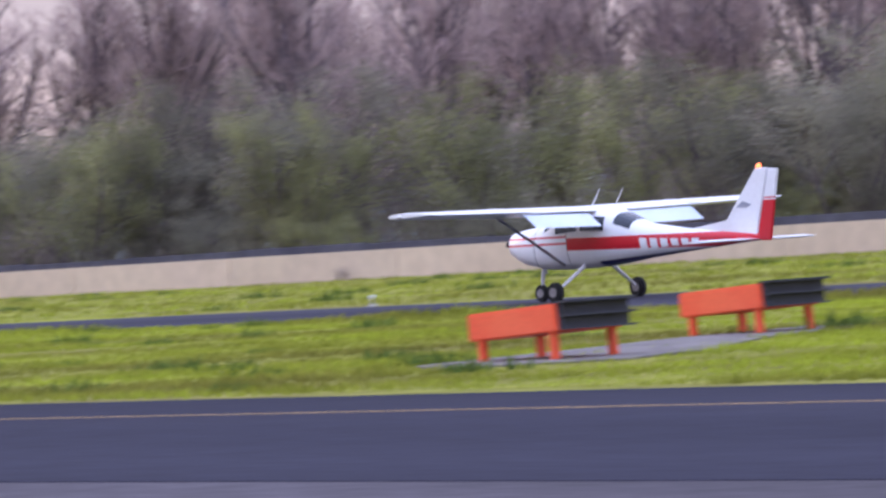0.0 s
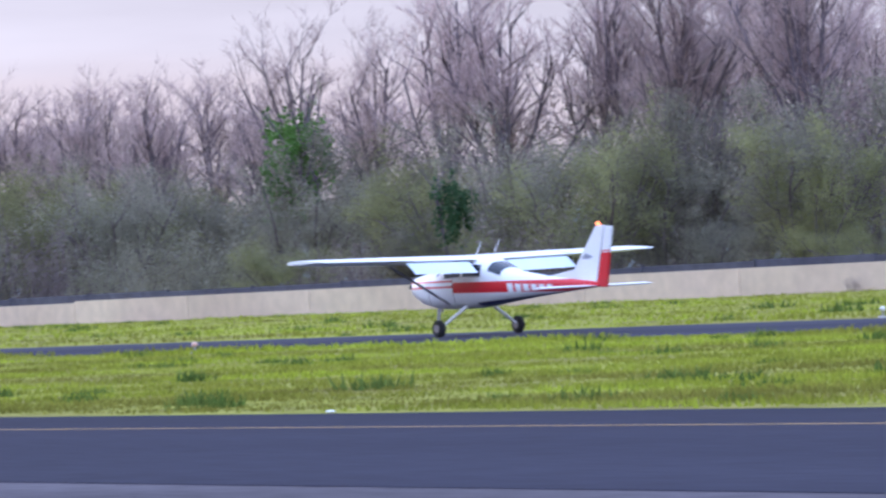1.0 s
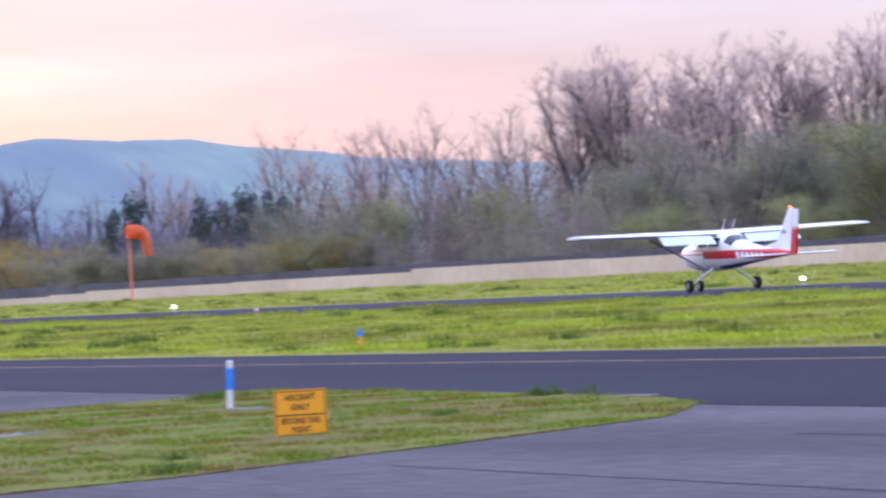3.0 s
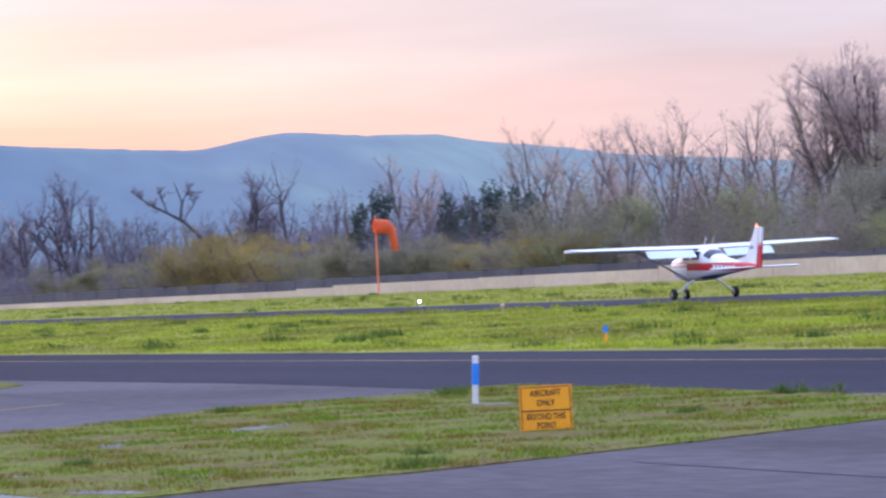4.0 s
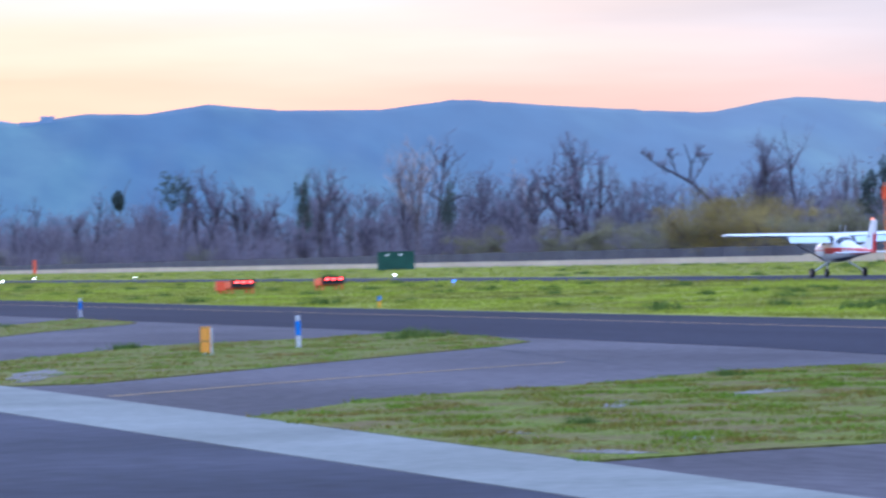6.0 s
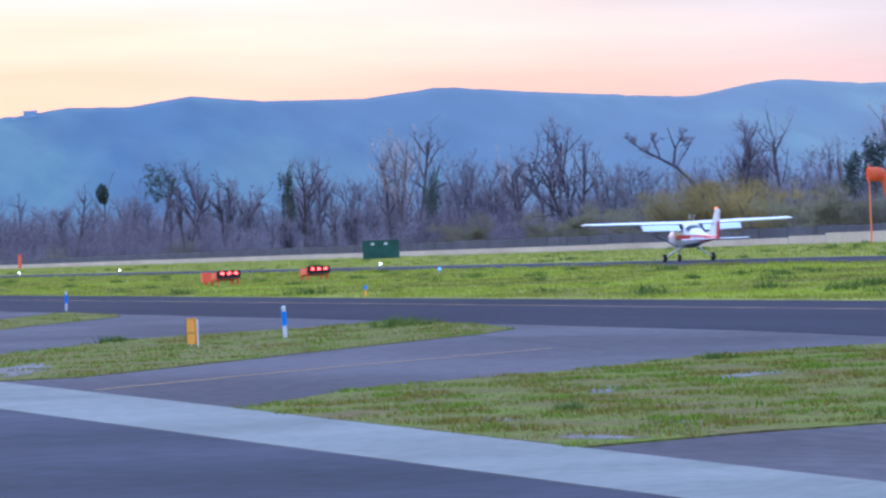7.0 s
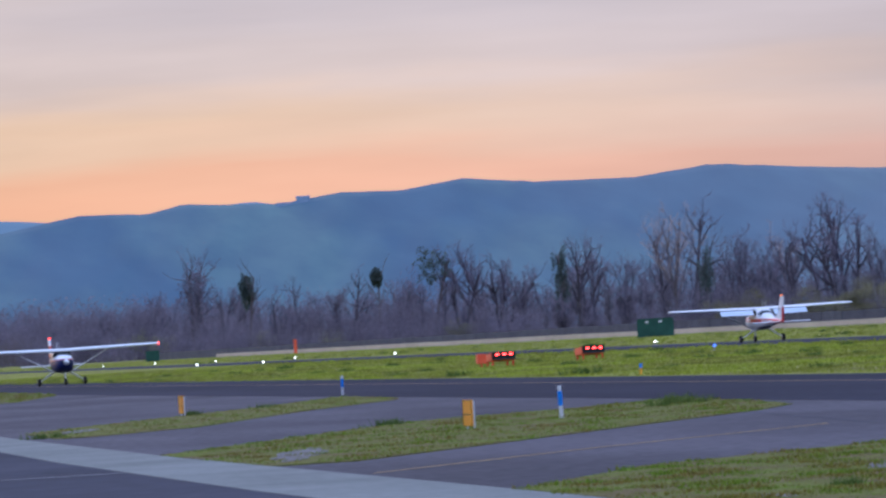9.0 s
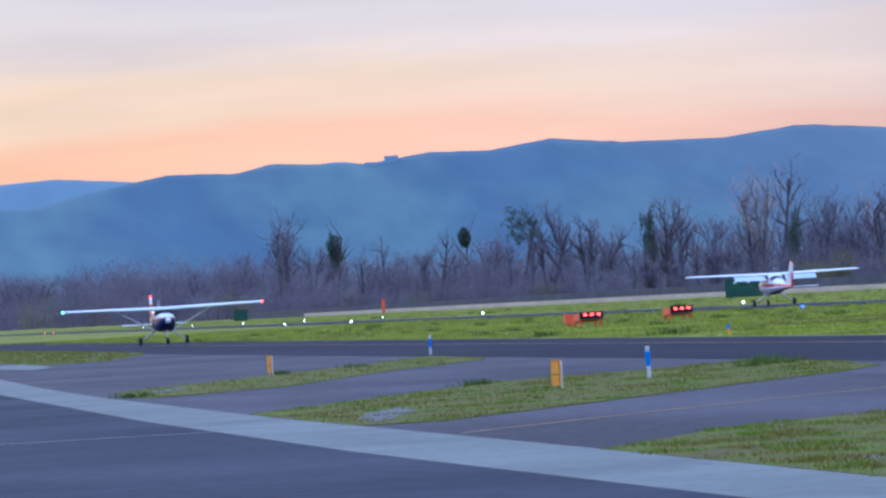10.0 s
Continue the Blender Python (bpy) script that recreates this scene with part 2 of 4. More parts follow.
ISLANDS = [
    [(19.5, 41.61), (20.09, 43.57), (20.57, 47.19), (21.06, 53.36), (21.06, 57.96), (19.79, 56.39), (16.77, 55.12), (14.04, 51.3), (11.02, 48.46), (8.80, 43.86), (8.80, 32.31), (10.24, 33.29), (11.7, 33.87), (14.82, 36.22), (17.84, 38.77)],
    [(20.04, 77.26), (20.81, 83.13), (21.3, 90.47), (18.88, 87.04), (14.91, 83.13), (11.62, 75.31), (8.72, 68.46), (8.72, 58.29), (9.78, 58.29), (12.78, 63.57), (15.49, 68.46), (18.68, 74.03)],
    [(20.9, 118.29), (21.38, 129.36), (17.24, 116.62), (11.65, 102.41), (9.73, 97.02), (9.44, 88.59), (10.02, 88.59), (12.42, 92.12), (16.76, 105.84), (20.13, 114.66)],
    [(22.01, 207.06), (22.97, 252.42), (22.97, 325.38), (16.27, 325.38), (15.31, 200.16), (14.93, 173.54), (17.42, 175.51), (21.15, 197.2)],
]
for outline in ISLANDS:
    tagged(part("grass_island", slab(outline, 0.002, -0.2), M_ISLAND), "patchy grass island between the paved connectors", kind="structure")
PAD = [(35.9, 42.6), (37.2, 40.9), (39.2, 41.6), (42.7, 44.4), (46.5, 46.0), (46.5, 47.6), (43.2, 46.8), (40.7, 45.6), (36.9, 44.2)]
tagged(part("light_pad", slab(PAD, 0.004, -0.1), M_GRAVEL), "pale gravel pad under the approach light boxes", kind="structure")

# wall: cream panels whose top steps down along the runway, and a dark screen behind it
WALL_STEPS = [(60, 1.275), (244.4, 1.175), (319.6, 1.225), (352.9, 0.995), (393.3, 0.935), (432.7, 0.755), (443.9, 0.615), (506.7, 0.575), (559.4, 0.595), (645.8, 0.635), (768.0, 0.675), (1013.7, 0.675)]
wall_root = tagged(new("wall_runway"), "cream concrete boundary wall stepping down beside the runway", kind="structure")
wall_root.location = (142, 0, 0)
for (y0, top), (y1, _) in zip(WALL_STEPS, WALL_STEPS[1:]):
    n = max(1, round((y1 - y0) / 12))
    for i in range(n):
        a, b = y0 + (y1 - y0) * i / n, y0 + (y1 - y0) * (i + 1) / n
        bm = box(-0.15, a + 0.015, -0.3, 0.15, b - 0.015, top)
        box(-0.18, a, -0.3, 0.18, a + 0.12, top - 0.04, bm=bm)
        part("panel", bm, M_WALL, wall_root)
screen_root = tagged(new("wall_screen"), "low dark screen fence behind the concrete wall", kind="structure")
screen_root.location = (146, 0, 0)
for i in range(120):
    a = 70 + i * 9
    bm = box(-0.05, a + 0.02, -0.2, 0.05, a + 8.98, 1.60 + 0.04 * math.sin(i * 1.7))
    box(-0.09, a - 0.06, -0.2, 0.09, a + 0.06, 1.66, bm=bm)
    part("panel", bm, M_DARK_WALL, screen_root)

# ---- aeroplanes ----
STATIONS = [(2.38, 0.20, 1.10, 1.45, 2.1), (2.25, 0.34, 0.97, 1.53, 2.2), (1.85, 0.47, 0.80, 1.59, 2.5), (1.30, 0.54, 0.70, 1.64, 2.8), (1.04, 0.55, 0.68, 1.66, 3.0),
            (0.6, 0.56, 0.67, 1.90, 3.0), (-0.1, 0.56, 0.68, 1.95, 3.0), (-0.75, 0.53, 0.72, 1.92, 2.8), (-1.18, 0.47, 0.77, 1.76, 2.6), (-1.61, 0.41, 0.82, 1.58, 2.4),
            (-2.74, 0.27, 0.92, 1.41, 2.2), (-3.94, 0.14, 1.01, 1.29, 2.0), (-4.79, 0.05, 1.07, 1.22, 2.0)]


def skin(y, a, off=0.0):
    """A point of the fuselage at y along it and a degrees round it, off metres outside."""
    ys = [-s[0] for s in STATIONS]
    w, zb, zt, n = (float(np.interp(-y, ys, [s[k] for s in STATIONS])) for k in (1, 2, 3, 4))
    c, s = math.cos(radians(a)), math.sin(radians(a))
    zc, h = (zb + zt) / 2, (zt - zb) / 2
    return Vector(((w + off) * math.copysign(abs(c) ** (2 / n), c), y, zc + (h + off) * math.copysign(abs(s) ** (2 / n), s)))


def grid_patch(bm, rows):
    vs = [[bm.verts.new(p) for p in row] for row in rows]
    for r0, r1 in zip(vs, vs[1:]):
        for a, b, c, d in zip(r0, r0[1:], r1[1:], r1):
            bm.faces.new((a, b, c, d))
    return bm


def skin_patch(y0, y1, a0, a1, off=0.006, n=5, slant=0.0):
    rows = []
    for i in range(n + 1):
        a = a0 + (a1 - a0) * i / n
        rows.append([skin(y0 + (y1 - y0) * j / n + slant * i / n, a, off) for j in range(n + 1)])
    bm = grid_patch(bmesh.new(), rows)
    bmesh.ops.recalc_face_normals(bm, faces=bm.faces)
    return bm


def plane_paint(name, base, bands, low=None):
    """Gloss paint with bands: (lower edge at the nose, at the tail, upper edge at the nose, at the tail, from y, to y, colour)."""
    m = material(name, [c * 0.96 for c in base], base, 1.5, 0.32, 0, 20, shade=0.03)
    tree, add = m.node_tree, m.node_tree.nodes.new
    bsdf = tree.nodes["Principled BSDF"]
    color = bsdf.inputs["Base Color"].links[0].from_socket
    coord, sep = add("ShaderNodeTexCoord"), add("ShaderNodeSeparateXYZ")
    link(tree, coord.outputs["Object"], sep.inputs[0])

    def along(a, b):
        r = add("ShaderNodeMapRange")
        r.clamp = False
        for key, v in (("From Min", 2.6), ("From Max", -5.0), ("To Min", a), ("To Max", b)):
            r.inputs[key].default_value = v
        link(tree, sep.outputs["Y"], r.inputs["Value"])
        return r.outputs[0]

    def math_node(op, a, b):
        n = add("ShaderNodeMath")
        n.operation = op
        for k, v in enumerate((a, b)):
            if isinstance(v, (int, float)):
                n.inputs[k].default_value = v
            else:
                link(tree, v, n.inputs[k])
        return n.outputs[0]

    for z0, z1, z2, z3, y0, y1, c in bands:
        mask = math_node("MULTIPLY", math_node("GREATER_THAN", sep.outputs["Z"], along(z0, z1)), math_node("LESS_THAN", sep.outputs["Z"], along(z2, z3)))
        mask = math_node("MULTIPLY", mask, math_node("MULTIPLY", math_node("GREATER_THAN", sep.outputs["Y"], min(y0, y1)), math_node("LESS_THAN", sep.outputs["Y"], max(y0, y1))))
        mix = add("ShaderNodeMix")
        mix.data_type = "RGBA"
        mix.inputs[7].default_value = (*c, 1)
        link(tree, mask, mix.inputs["Factor"])
        link(tree, color, mix.inputs[6])
        color = mix.outputs[2]
    link(tree, color, bsdf.inputs["Base Color"])
    return m


RED, NAVY, WHITE = (0.66, 0.015, 0.03), (0.02, 0.03, 0.14), (0.90, 0.90, 0.91)
M_WHITE_PAINT = plane_paint("white_gloss_paint", WHITE, [])
M_BODY_RED = plane_paint("white_body_paint_red_bands_shade_belly", WHITE, [
    (1.13, 0.98, 1.37, 1.29, 0.30, -6, RED), (1.36, 1.36, 1.40, 1.40, 0.3, 2.3, RED), (1.22, 1.22, 1.26, 1.26, 0.3, 2.6, RED),
    # navy along the rear belly paints in the shade of the underside
    (0.0, 0.0, 0.62, 1.09, -0.5, -6, NAVY)])
M_BODY_NAVY = plane_paint("white_body_paint_navy_belly", WHITE, [(0.0, 0.0, 1.40, 1.12, -6, 3, NAVY), (1.40, 1.14, 1.45, 1.2, -6, 3, (0.55, 0.04, 0.03))])
M_RUDDER = plane_paint("white_rudder_paint_red_foot", WHITE, [(0.0, 0.0, 1.90, 1.90, -7, 0, RED), (1.93, 1.93, 1.96, 1.96, -7, 0, RED)])
M_FIN_RED = plane_paint("white_fin_paint_red_bands", WHITE, [(1.5, 1.5, 1.75, 1.75, -7, 0, (0.6, 0.05, 0.03)), (2.0, 2.0, 2.2, 2.2, -7, 0, (0.6, 0.05, 0.03))])
M_FLAP = material("pale_flap_paint", (0.66, 0.74, 0.84), (0.72, 0.79, 0.88), 0.8, 0.4, 0, 14, shade=0.04)
M_GLASS = material("dark_cabin_glass", (0.015, 0.02, 0.03), (0.03, 0.035, 0.05), 1.0, 0.08)
M_RUBBER = material("black_rubber", (0.015, 0.015, 0.017), (0.03, 0.03, 0.032), 0.1, 0.85)
M_METAL = material("grey_metal", (0.30, 0.30, 0.32), (0.42, 0.42, 0.44), 0.3, 0.4, metal=0.7)
M_SEAM = material("dark_seam", (0.03, 0.03, 0.04), (0.05, 0.05, 0.06), 0.3, 0.8)
M_BADGE = material("grey_blue_badge", (0.25, 0.28, 0.36), (0.36, 0.36, 0.40), 0.2, 0.5)
M_RED_LAMP, M_GREEN_LAMP, M_WHITE_LAMP = glowing("red_lamp", (1.0, 0.05, 0.03), 6.0), glowing("green_lamp", (0.35, 1.0, 0.6), 3.0), glowing("white_lamp", (1.0, 0.96, 0.85), 9.0)
M_ORANGE_LAMP = glowing("orange_lamp", (1.0, 0.22, 0.06), 2.5)


def airfoil(lead, trail, z, thick, x):
    """The outline of a wing rib at x."""
    pts = []
    for s, k in ((0, 0), (0.03, 0.45), (0.12, 0.85), (0.3, 1.0), (0.55, 0.8), (0.8, 0.4), (1, 0.03)):
        pts.append((x, lead + (trail - lead) * s, z + thick * 0.62 * k))
    for s, k in ((1, -0.03), (0.7, -0.3), (0.35, -0.6), (0.12, -0.6), (0.03, -0.4)):
        pts.append((x, lead + (trail - lead) * s, z + thick * 0.6 * k))
    return pts


def loft(ribs):
    bm = bmesh.new()
    loops = [[bm.verts.new(p) for p in r] for r in ribs]
    n = len(ribs[0])
    for a, b in zip(loops, loops[1:]):
        for i in range(n):
            bm.faces.new((a[i], a[(i + 1) % n], b[(i + 1) % n], b[i]))
    bm.faces.new(loops[0])
    bm.faces.new(list(reversed(loops[-1])))
    bmesh.ops.recalc_face_normals(bm, faces=bm.faces)
    return bm


def blade(outline, thick, bevel=0.015):
    """An upright plate in the y-z plane."""
    bm = bmesh.new()
    sides = [[bm.verts.new((s * thick / 2, y, z)) for y, z in outline] for s in (-1, 1)]
    bm.faces.new(sides[0])
    bm.faces.new(list(reversed(sides[1])))
    n = len(outline)
    for i in range(n):
        bm.faces.new((sides[0][i], sides[0][(i + 1) % n], sides[1][(i + 1) % n], sides[1][i]))
    bmesh.ops.recalc_face_normals(bm, faces=bm.faces)
    if bevel:
        bmesh.ops.bevel(bm, geom=list(bm.edges), offset=bevel, segments=2, affect="EDGES")
    return bm


def aeroplane(name, label, body, fin_paint, rudder_paint, flaps_down, marks, lamps):
    root = thing(name, label, "aeroplane")
    ys = [2.38, 2.31, 2.25, 2.07, 1.85, 1.55, 1.30, 1.04, 0.85, 0.6, 0.25, -0.1, -0.45, -0.75, -0.97, -1.18, -1.4, -1.61, -2.0, -2.38, -2.74, -3.3, -3.94, -4.36, -4.79]
    fuselage = smooth(part("fuselage", loft([[skin(y, a) for a in range(0, 360, 12)] for y in ys]), body, root), 60)
    # nose
    bm = bmesh.new()
    bmesh.ops.create_cone(bm, cap_ends=True, segments=16, radius1=0.17, radius2=0.03, depth=0.26, matrix=pose(0, 2.50, 1.27, -90))
    smooth(part("spinner", bm, M_WHITE_PAINT, root))
    for x in (-0.2, 0.2):
        part("air_intake", ball((x, 2.37, 1.28), (0.11, 0.03, 0.07)), M_SEAM, fuselage, "dark oval cowling intake")
    part("cowl_seam", skin_patch(1.285, 1.30, -85, 265, 0.003, 24), M_SEAM, fuselage)
    # glass
    part("windshield", skin_patch(0.64, 1.02, 28, 152, 0.006, 10), M_GLASS, fuselage, "dark curved windshield")
    part("rear_window", skin_patch(-1.42, -1.0, 28, 152, 0.006, 8), M_GLASS, fuselage, "dark wraparound rear window")
    for a0, a1 in ((8, 40), (172, 140)):
        part("side_window", skin_patch(-0.02, 0.62, a0, a1, 0.006, 6), M_GLASS, fuselage, "dark cabin side window")
        part("side_window", skin_patch(-0.78, -0.12, a0, a1, 0.006, 6), M_GLASS, fuselage, "dark cabin side window")
        part("door_seam", skin_patch(0.28, 0.295, -45 if a0 == 8 else 225, a0, 0.004, 6), M_SEAM, fuselage)
    # wings
    wing = smooth(part("wing", loft([airfoil(0.70, -0.62, 2.0, 0.10, -5.38), airfoil(0.76, -0.70, 1.985, 0.14, -5.24), airfoil(0.80, -0.76, 1.945, 0.18, -3.0), airfoil(0.82, -0.78, 1.935, 0.20, -2.62),
                                     airfoil(0.82, -0.45, 1.93, 0.20, -2.60), airfoil(0.82, -0.45, 1.90, 0.21, -0.6), airfoil(0.82, -0.45, 1.89, 0.21, 0), airfoil(0.82, -0.45, 1.90, 0.21, 0.6),
                                     airfoil(0.82, -0.45, 1.93, 0.20, 2.60), airfoil(0.82, -0.78, 1.935, 0.20, 2.62), airfoil(0.80, -0.76, 1.945, 0.18, 3.0), airfoil(0.76, -0.70, 1.985, 0.14, 5.24), airfoil(0.70, -0.62, 2.0, 0.10, 5.38)]),
                       M_WHITE_PAINT, root), 35)
    drop = radians(36 if flaps_down else 0)
    for s in (-1, 1):
        dy, dz = -0.50 * math.cos(drop), -0.50 * math.sin(drop)
        ribs = []
        for x in (0.62, 2.58):
            y0, z0 = -0.44, 1.90 + 0.015 * x - (0.05 if flaps_down else 0)
            ribs.append([(s * x, y0 + 0.02, z0), (s * x, y0 + dy * 0.3 + 0.03, z0 + dz * 0.3 + 0.05), (s * x, y0 + dy, z0 + dz), (s * x, y0 + dy * 0.3 - 0.01, z0 + dz * 0.3 - 0.02)])
        part("flap", loft(ribs), M_FLAP, root, "lowered pale wing flap" if flaps_down else "raised pale wing flap")
        part("strut", rod((s * 0.52, 0.42, 0.78), (s * 2.55, 0.36, 1.87), 0.035, 0.03), M_WHITE_PAINT if lamps else M_METAL, root, "white diagonal wing strut" if lamps else "grey diagonal wing strut")
        part("stabilizer", loft([[(x, y + k, z) for y, z in ((-4.08 - 0.13 * abs(x) / 1.72, 1.10), (-4.41, 1.135), (-4.80, 1.10), (-4.41, 1.07))] for x, k in ((s * 0.03, 0), (s * 1.60, 0), (s * 1.72, -0.03))]), M_WHITE_PAINT, root)
        leg = part("gear_leg", rod((s * 0.42, -0.08, 0.74), (s * 1.20, 0.0, 0.25), 0.05, 0.03), M_WHITE_PAINT, root)
        wheel_parts(root, s * 1.27, 0.0, 0.215, 0.085)
        tip = part("tip_lamp", ball((s * 5.39, 0.35, 2.0), (0.035, 0.08, 0.035) if not lamps else (0.09, 0.10, 0.09)), (M_RED_LAMP if s < 0 else M_GREEN_LAMP) if lamps else M_WHITE_PAINT, root, "red wing tip lamp" if s < 0 and lamps else "wing tip lamp")
    # tail
    part("fin", blade([(-2.8, 1.38), (-3.88, 1.52), (-4.74, 2.54), (-4.80, 2.58), (-5.10, 2.56), (-4.71, 1.16), (-4.05, 1.20)], 0.09), fin_paint, root)
    part("rudder", blade([(-5.115, 2.55), (-5.37, 2.53), (-5.35, 2.42), (-5.08, 1.06), (-4.83, 1.06), (-4.73, 1.16)], 0.07), rudder_paint, root)
    part("beacon", ball((0, -4.84, 2.60), (0.05, 0.07, 0.06) if not lamps else (0.07, 0.07, 0.09)), M_RED_LAMP if lamps else M_ORANGE_LAMP, root, "glowing tail beacon")
    # nose wheel
    part("nose_strut", rod((0, 1.55, 0.86), (0, 1.65, 0.22), 0.05, 0.035), M_WHITE_PAINT, root)
    wheel_parts(root, 0.0, 1.65, 0.19, 0.07)
    for y in (0.15, -0.55):
        part("antenna", rod((0.12, y, 1.96), (0.12, y - 0.28, 2.36), 0.014, 0.008, 6), M_WHITE_PAINT, root)
    part("exhaust_pipe", rod((0.15, 1.75, 0.80), (0.16, 1.62, 0.62), 0.03), M_METAL, root)
    if marks:
        for i in range(6):
            y = -1.72 - 0.27 * i
            part("marking_bar", skin_patch(y, y - 0.19, 203, 172, 0.006, 4, 0.03), M_WHITE_PAINT, fuselage, "white painted marking bar")
        for s in (-1, 1):
            part("badge", shifted(blade([(-4.20, 1.78), (-4.38, 1.90), (-4.62, 1.82), (-4.46, 1.76)], 0.012, 0), s * 0.052), M_BADGE, root, "grey swoosh badge")
    return root


def shifted(bm, x):
    bmesh.ops.translate(bm, verts=bm.verts, vec=(x, 0, 0))
    return bm


def wheel_parts(root, x, y, r, w):
    bm = bmesh.new()
    bmesh.ops.create_cone(bm, cap_ends=True, segments=24, radius1=r, radius2=r, depth=2 * w, matrix=pose(x, y, r, 0, 90))
    bmesh.ops.bevel(bm, geom=[e for e in bm.edges if len(e.link_faces) == 2 and abs(e.calc_face_angle()) > 1], offset=w * 0.5, segments=3, affect="EDGES")
    wheel = smooth(part("wheel", bm, M_RUBBER, root), 50)
    hub = bmesh.new()
    bmesh.ops.create_cone(hub, cap_ends=True, segments=16, radius1=r * 0.48, radius2=r * 0.48, depth=2 * w + 0.012, matrix=pose(x, y, r, 0, 90))
    part("hub", hub, M_METAL, wheel, "grey wheel hub")


plane_1 = aeroplane("landing_aeroplane", "white high-wing propeller aeroplane with red side band, rolling on the runway", M_BODY_RED, M_WHITE_PAINT, M_RUDDER, True, True, False)
plane_2 = aeroplane("taxiing_aeroplane", "high-wing aeroplane with dark navy belly, taxiing with lit wing lamps", M_BODY_NAVY, M_FIN_RED, M_FIN_RED, False, False, True)

# ---- airfield furniture ----
M_ORANGE = material("orange_paint", (0.94, 0.11, 0.04), (0.98, 0.15, 0.055), 0.6, 0.55, 0, 14, shade=0.08)
M_BLACK = material("black_housing_paint", (0.022, 0.024, 0.035), (0.04, 0.042, 0.055), 0.6, 0.6)
M_SIGN = material("amber_sign_sheet", (0.94, 0.37, 0.008), (0.98, 0.42, 0.012), 0.4, 0.45, shade=0.05)
M_SIGN_INK = material("dark_sign_ink", (0.04, 0.025, 0.015), (0.06, 0.03, 0.02), 0.2, 0.6)
M_POST_WHITE = material("white_plastic", (0.66, 0.66, 0.68), (0.76, 0.76, 0.78), 0.15, 0.5, shade=0.12)
M_POST_BLUE = material("blue_band", (0.015, 0.22, 0.80), (0.03, 0.28, 0.90), 0.2, 0.45)
M_GREEN_BOX = material("dark_green_paint", (0.01, 0.07, 0.05), (0.02, 0.10, 0.07), 1.0, 0.55, shade=0.12)
M_LABEL = material("white_label", (0.7, 0.7, 0.7), (0.8, 0.8, 0.8), 0.3, 0.5)
M_PINK = material("pale_pink_glass", (0.75, 0.42, 0.36), (0.8, 0.5, 0.42), 0.1, 0.3)
M_BLUE_LAMP = glowing("blue_lamp", (0.10, 0.25, 1.0), 2.5)
M_VASI_LAMP = glowing("red_projector_lamp", (1.0, 0.04, 0.03), 16.0)
M_SOCK = material("orange_windsock_cloth", (0.88, 0.20, 0.08), (0.95, 0.30, 0.13), 0.8, 0.8, shade=0.1)


def light_box(m, lit):
    """An approach light housing: orange sides, a black front with baffles, on posts. The front faces -y."""
    root = thing("approach_light_box", "orange and black approach light housing on orange posts" + (", showing red lamps" if lit else ""), "runway light", m, "approach light boxes")
    body = part("housing", box(0, 0, 0.27, 1.05, 1.55, 0.59, 0.02), M_ORANGE, root)
    part("front", box(0.03, -0.10, 0.29, 1.05, 0.0, 0.61, 0.01), M_BLACK, root, "black front panel")
    part("visor", box(0.0, -0.22, 0.585, 1.07, 0.02, 0.615), M_BLACK, root, "black visor")
    part("baffle", box(0.0, -0.20, 0.43, 1.07, -0.05, 0.455), M_BLACK, root, "black baffle slat")
    part("baffle", box(0.0, -0.20, 0.28, 1.07, -0.05, 0.30), M_BLACK, root, "black baffle slat")
    for x in (0.25, 0.55, 0.85):
        if lit:
            part("lamp", ball((x, -0.12, 0.50), (0.085, 0.03, 0.05)), M_VASI_LAMP, root, "glowing red lamp")
    for x, y in ((0.08, 0.15), (0.08, 1.4), (0.97, 0.15), (0.97, 1.4)):
        post = part("post", box(x - 0.045, y - 0.045, -0.16, x + 0.045, y + 0.045, 0.28, 0.008), M_ORANGE, root)
    return root


for x, y, lit in ((37.45, 42.3, False), (44.25, 46.0, False), (41.5, 211, True), (47.45, 220, True)):
    light_box(pose(x, y, -0.02 if lit else 0.05, -3.2), lit)
small = thing("baffle_box", "small orange box beside the approach light", "runway light", pose(40.75, 209.5, 0))
part("housing", box(-0.18, -0.25, 0.14, 0.18, 0.25, 0.55, 0.02), M_ORANGE, small)
part("post", box(-0.05, -0.05, -0.05, 0.05, 0.05, 0.15), M_ORANGE, small)


def lettering(text, size, parent, x, z, y):
    curve = bpy.data.curves.new("lettering", "FONT")
    curve.body, curve.size, curve.align_x, curve.align_y = text, size, "CENTER", "CENTER"
    curve.extrude, curve.offset = 0.002, size * 0.012
    temp = new("temp", curve)
    bpy.context.view_layer.update()
    me = bpy.data.meshes.new_from_object(temp.evaluated_get(bpy.context.evaluated_depsgraph_get()))
    bpy.data.objects.remove(temp)
    me.materials.clear()
    me.materials.append(M_SIGN_INK)
    ob = new("lettering", me)
    ob.matrix_basis = pose(x, y, z, 90)
    ob.parent = parent
    return tagged(ob, "dark sign lettering")


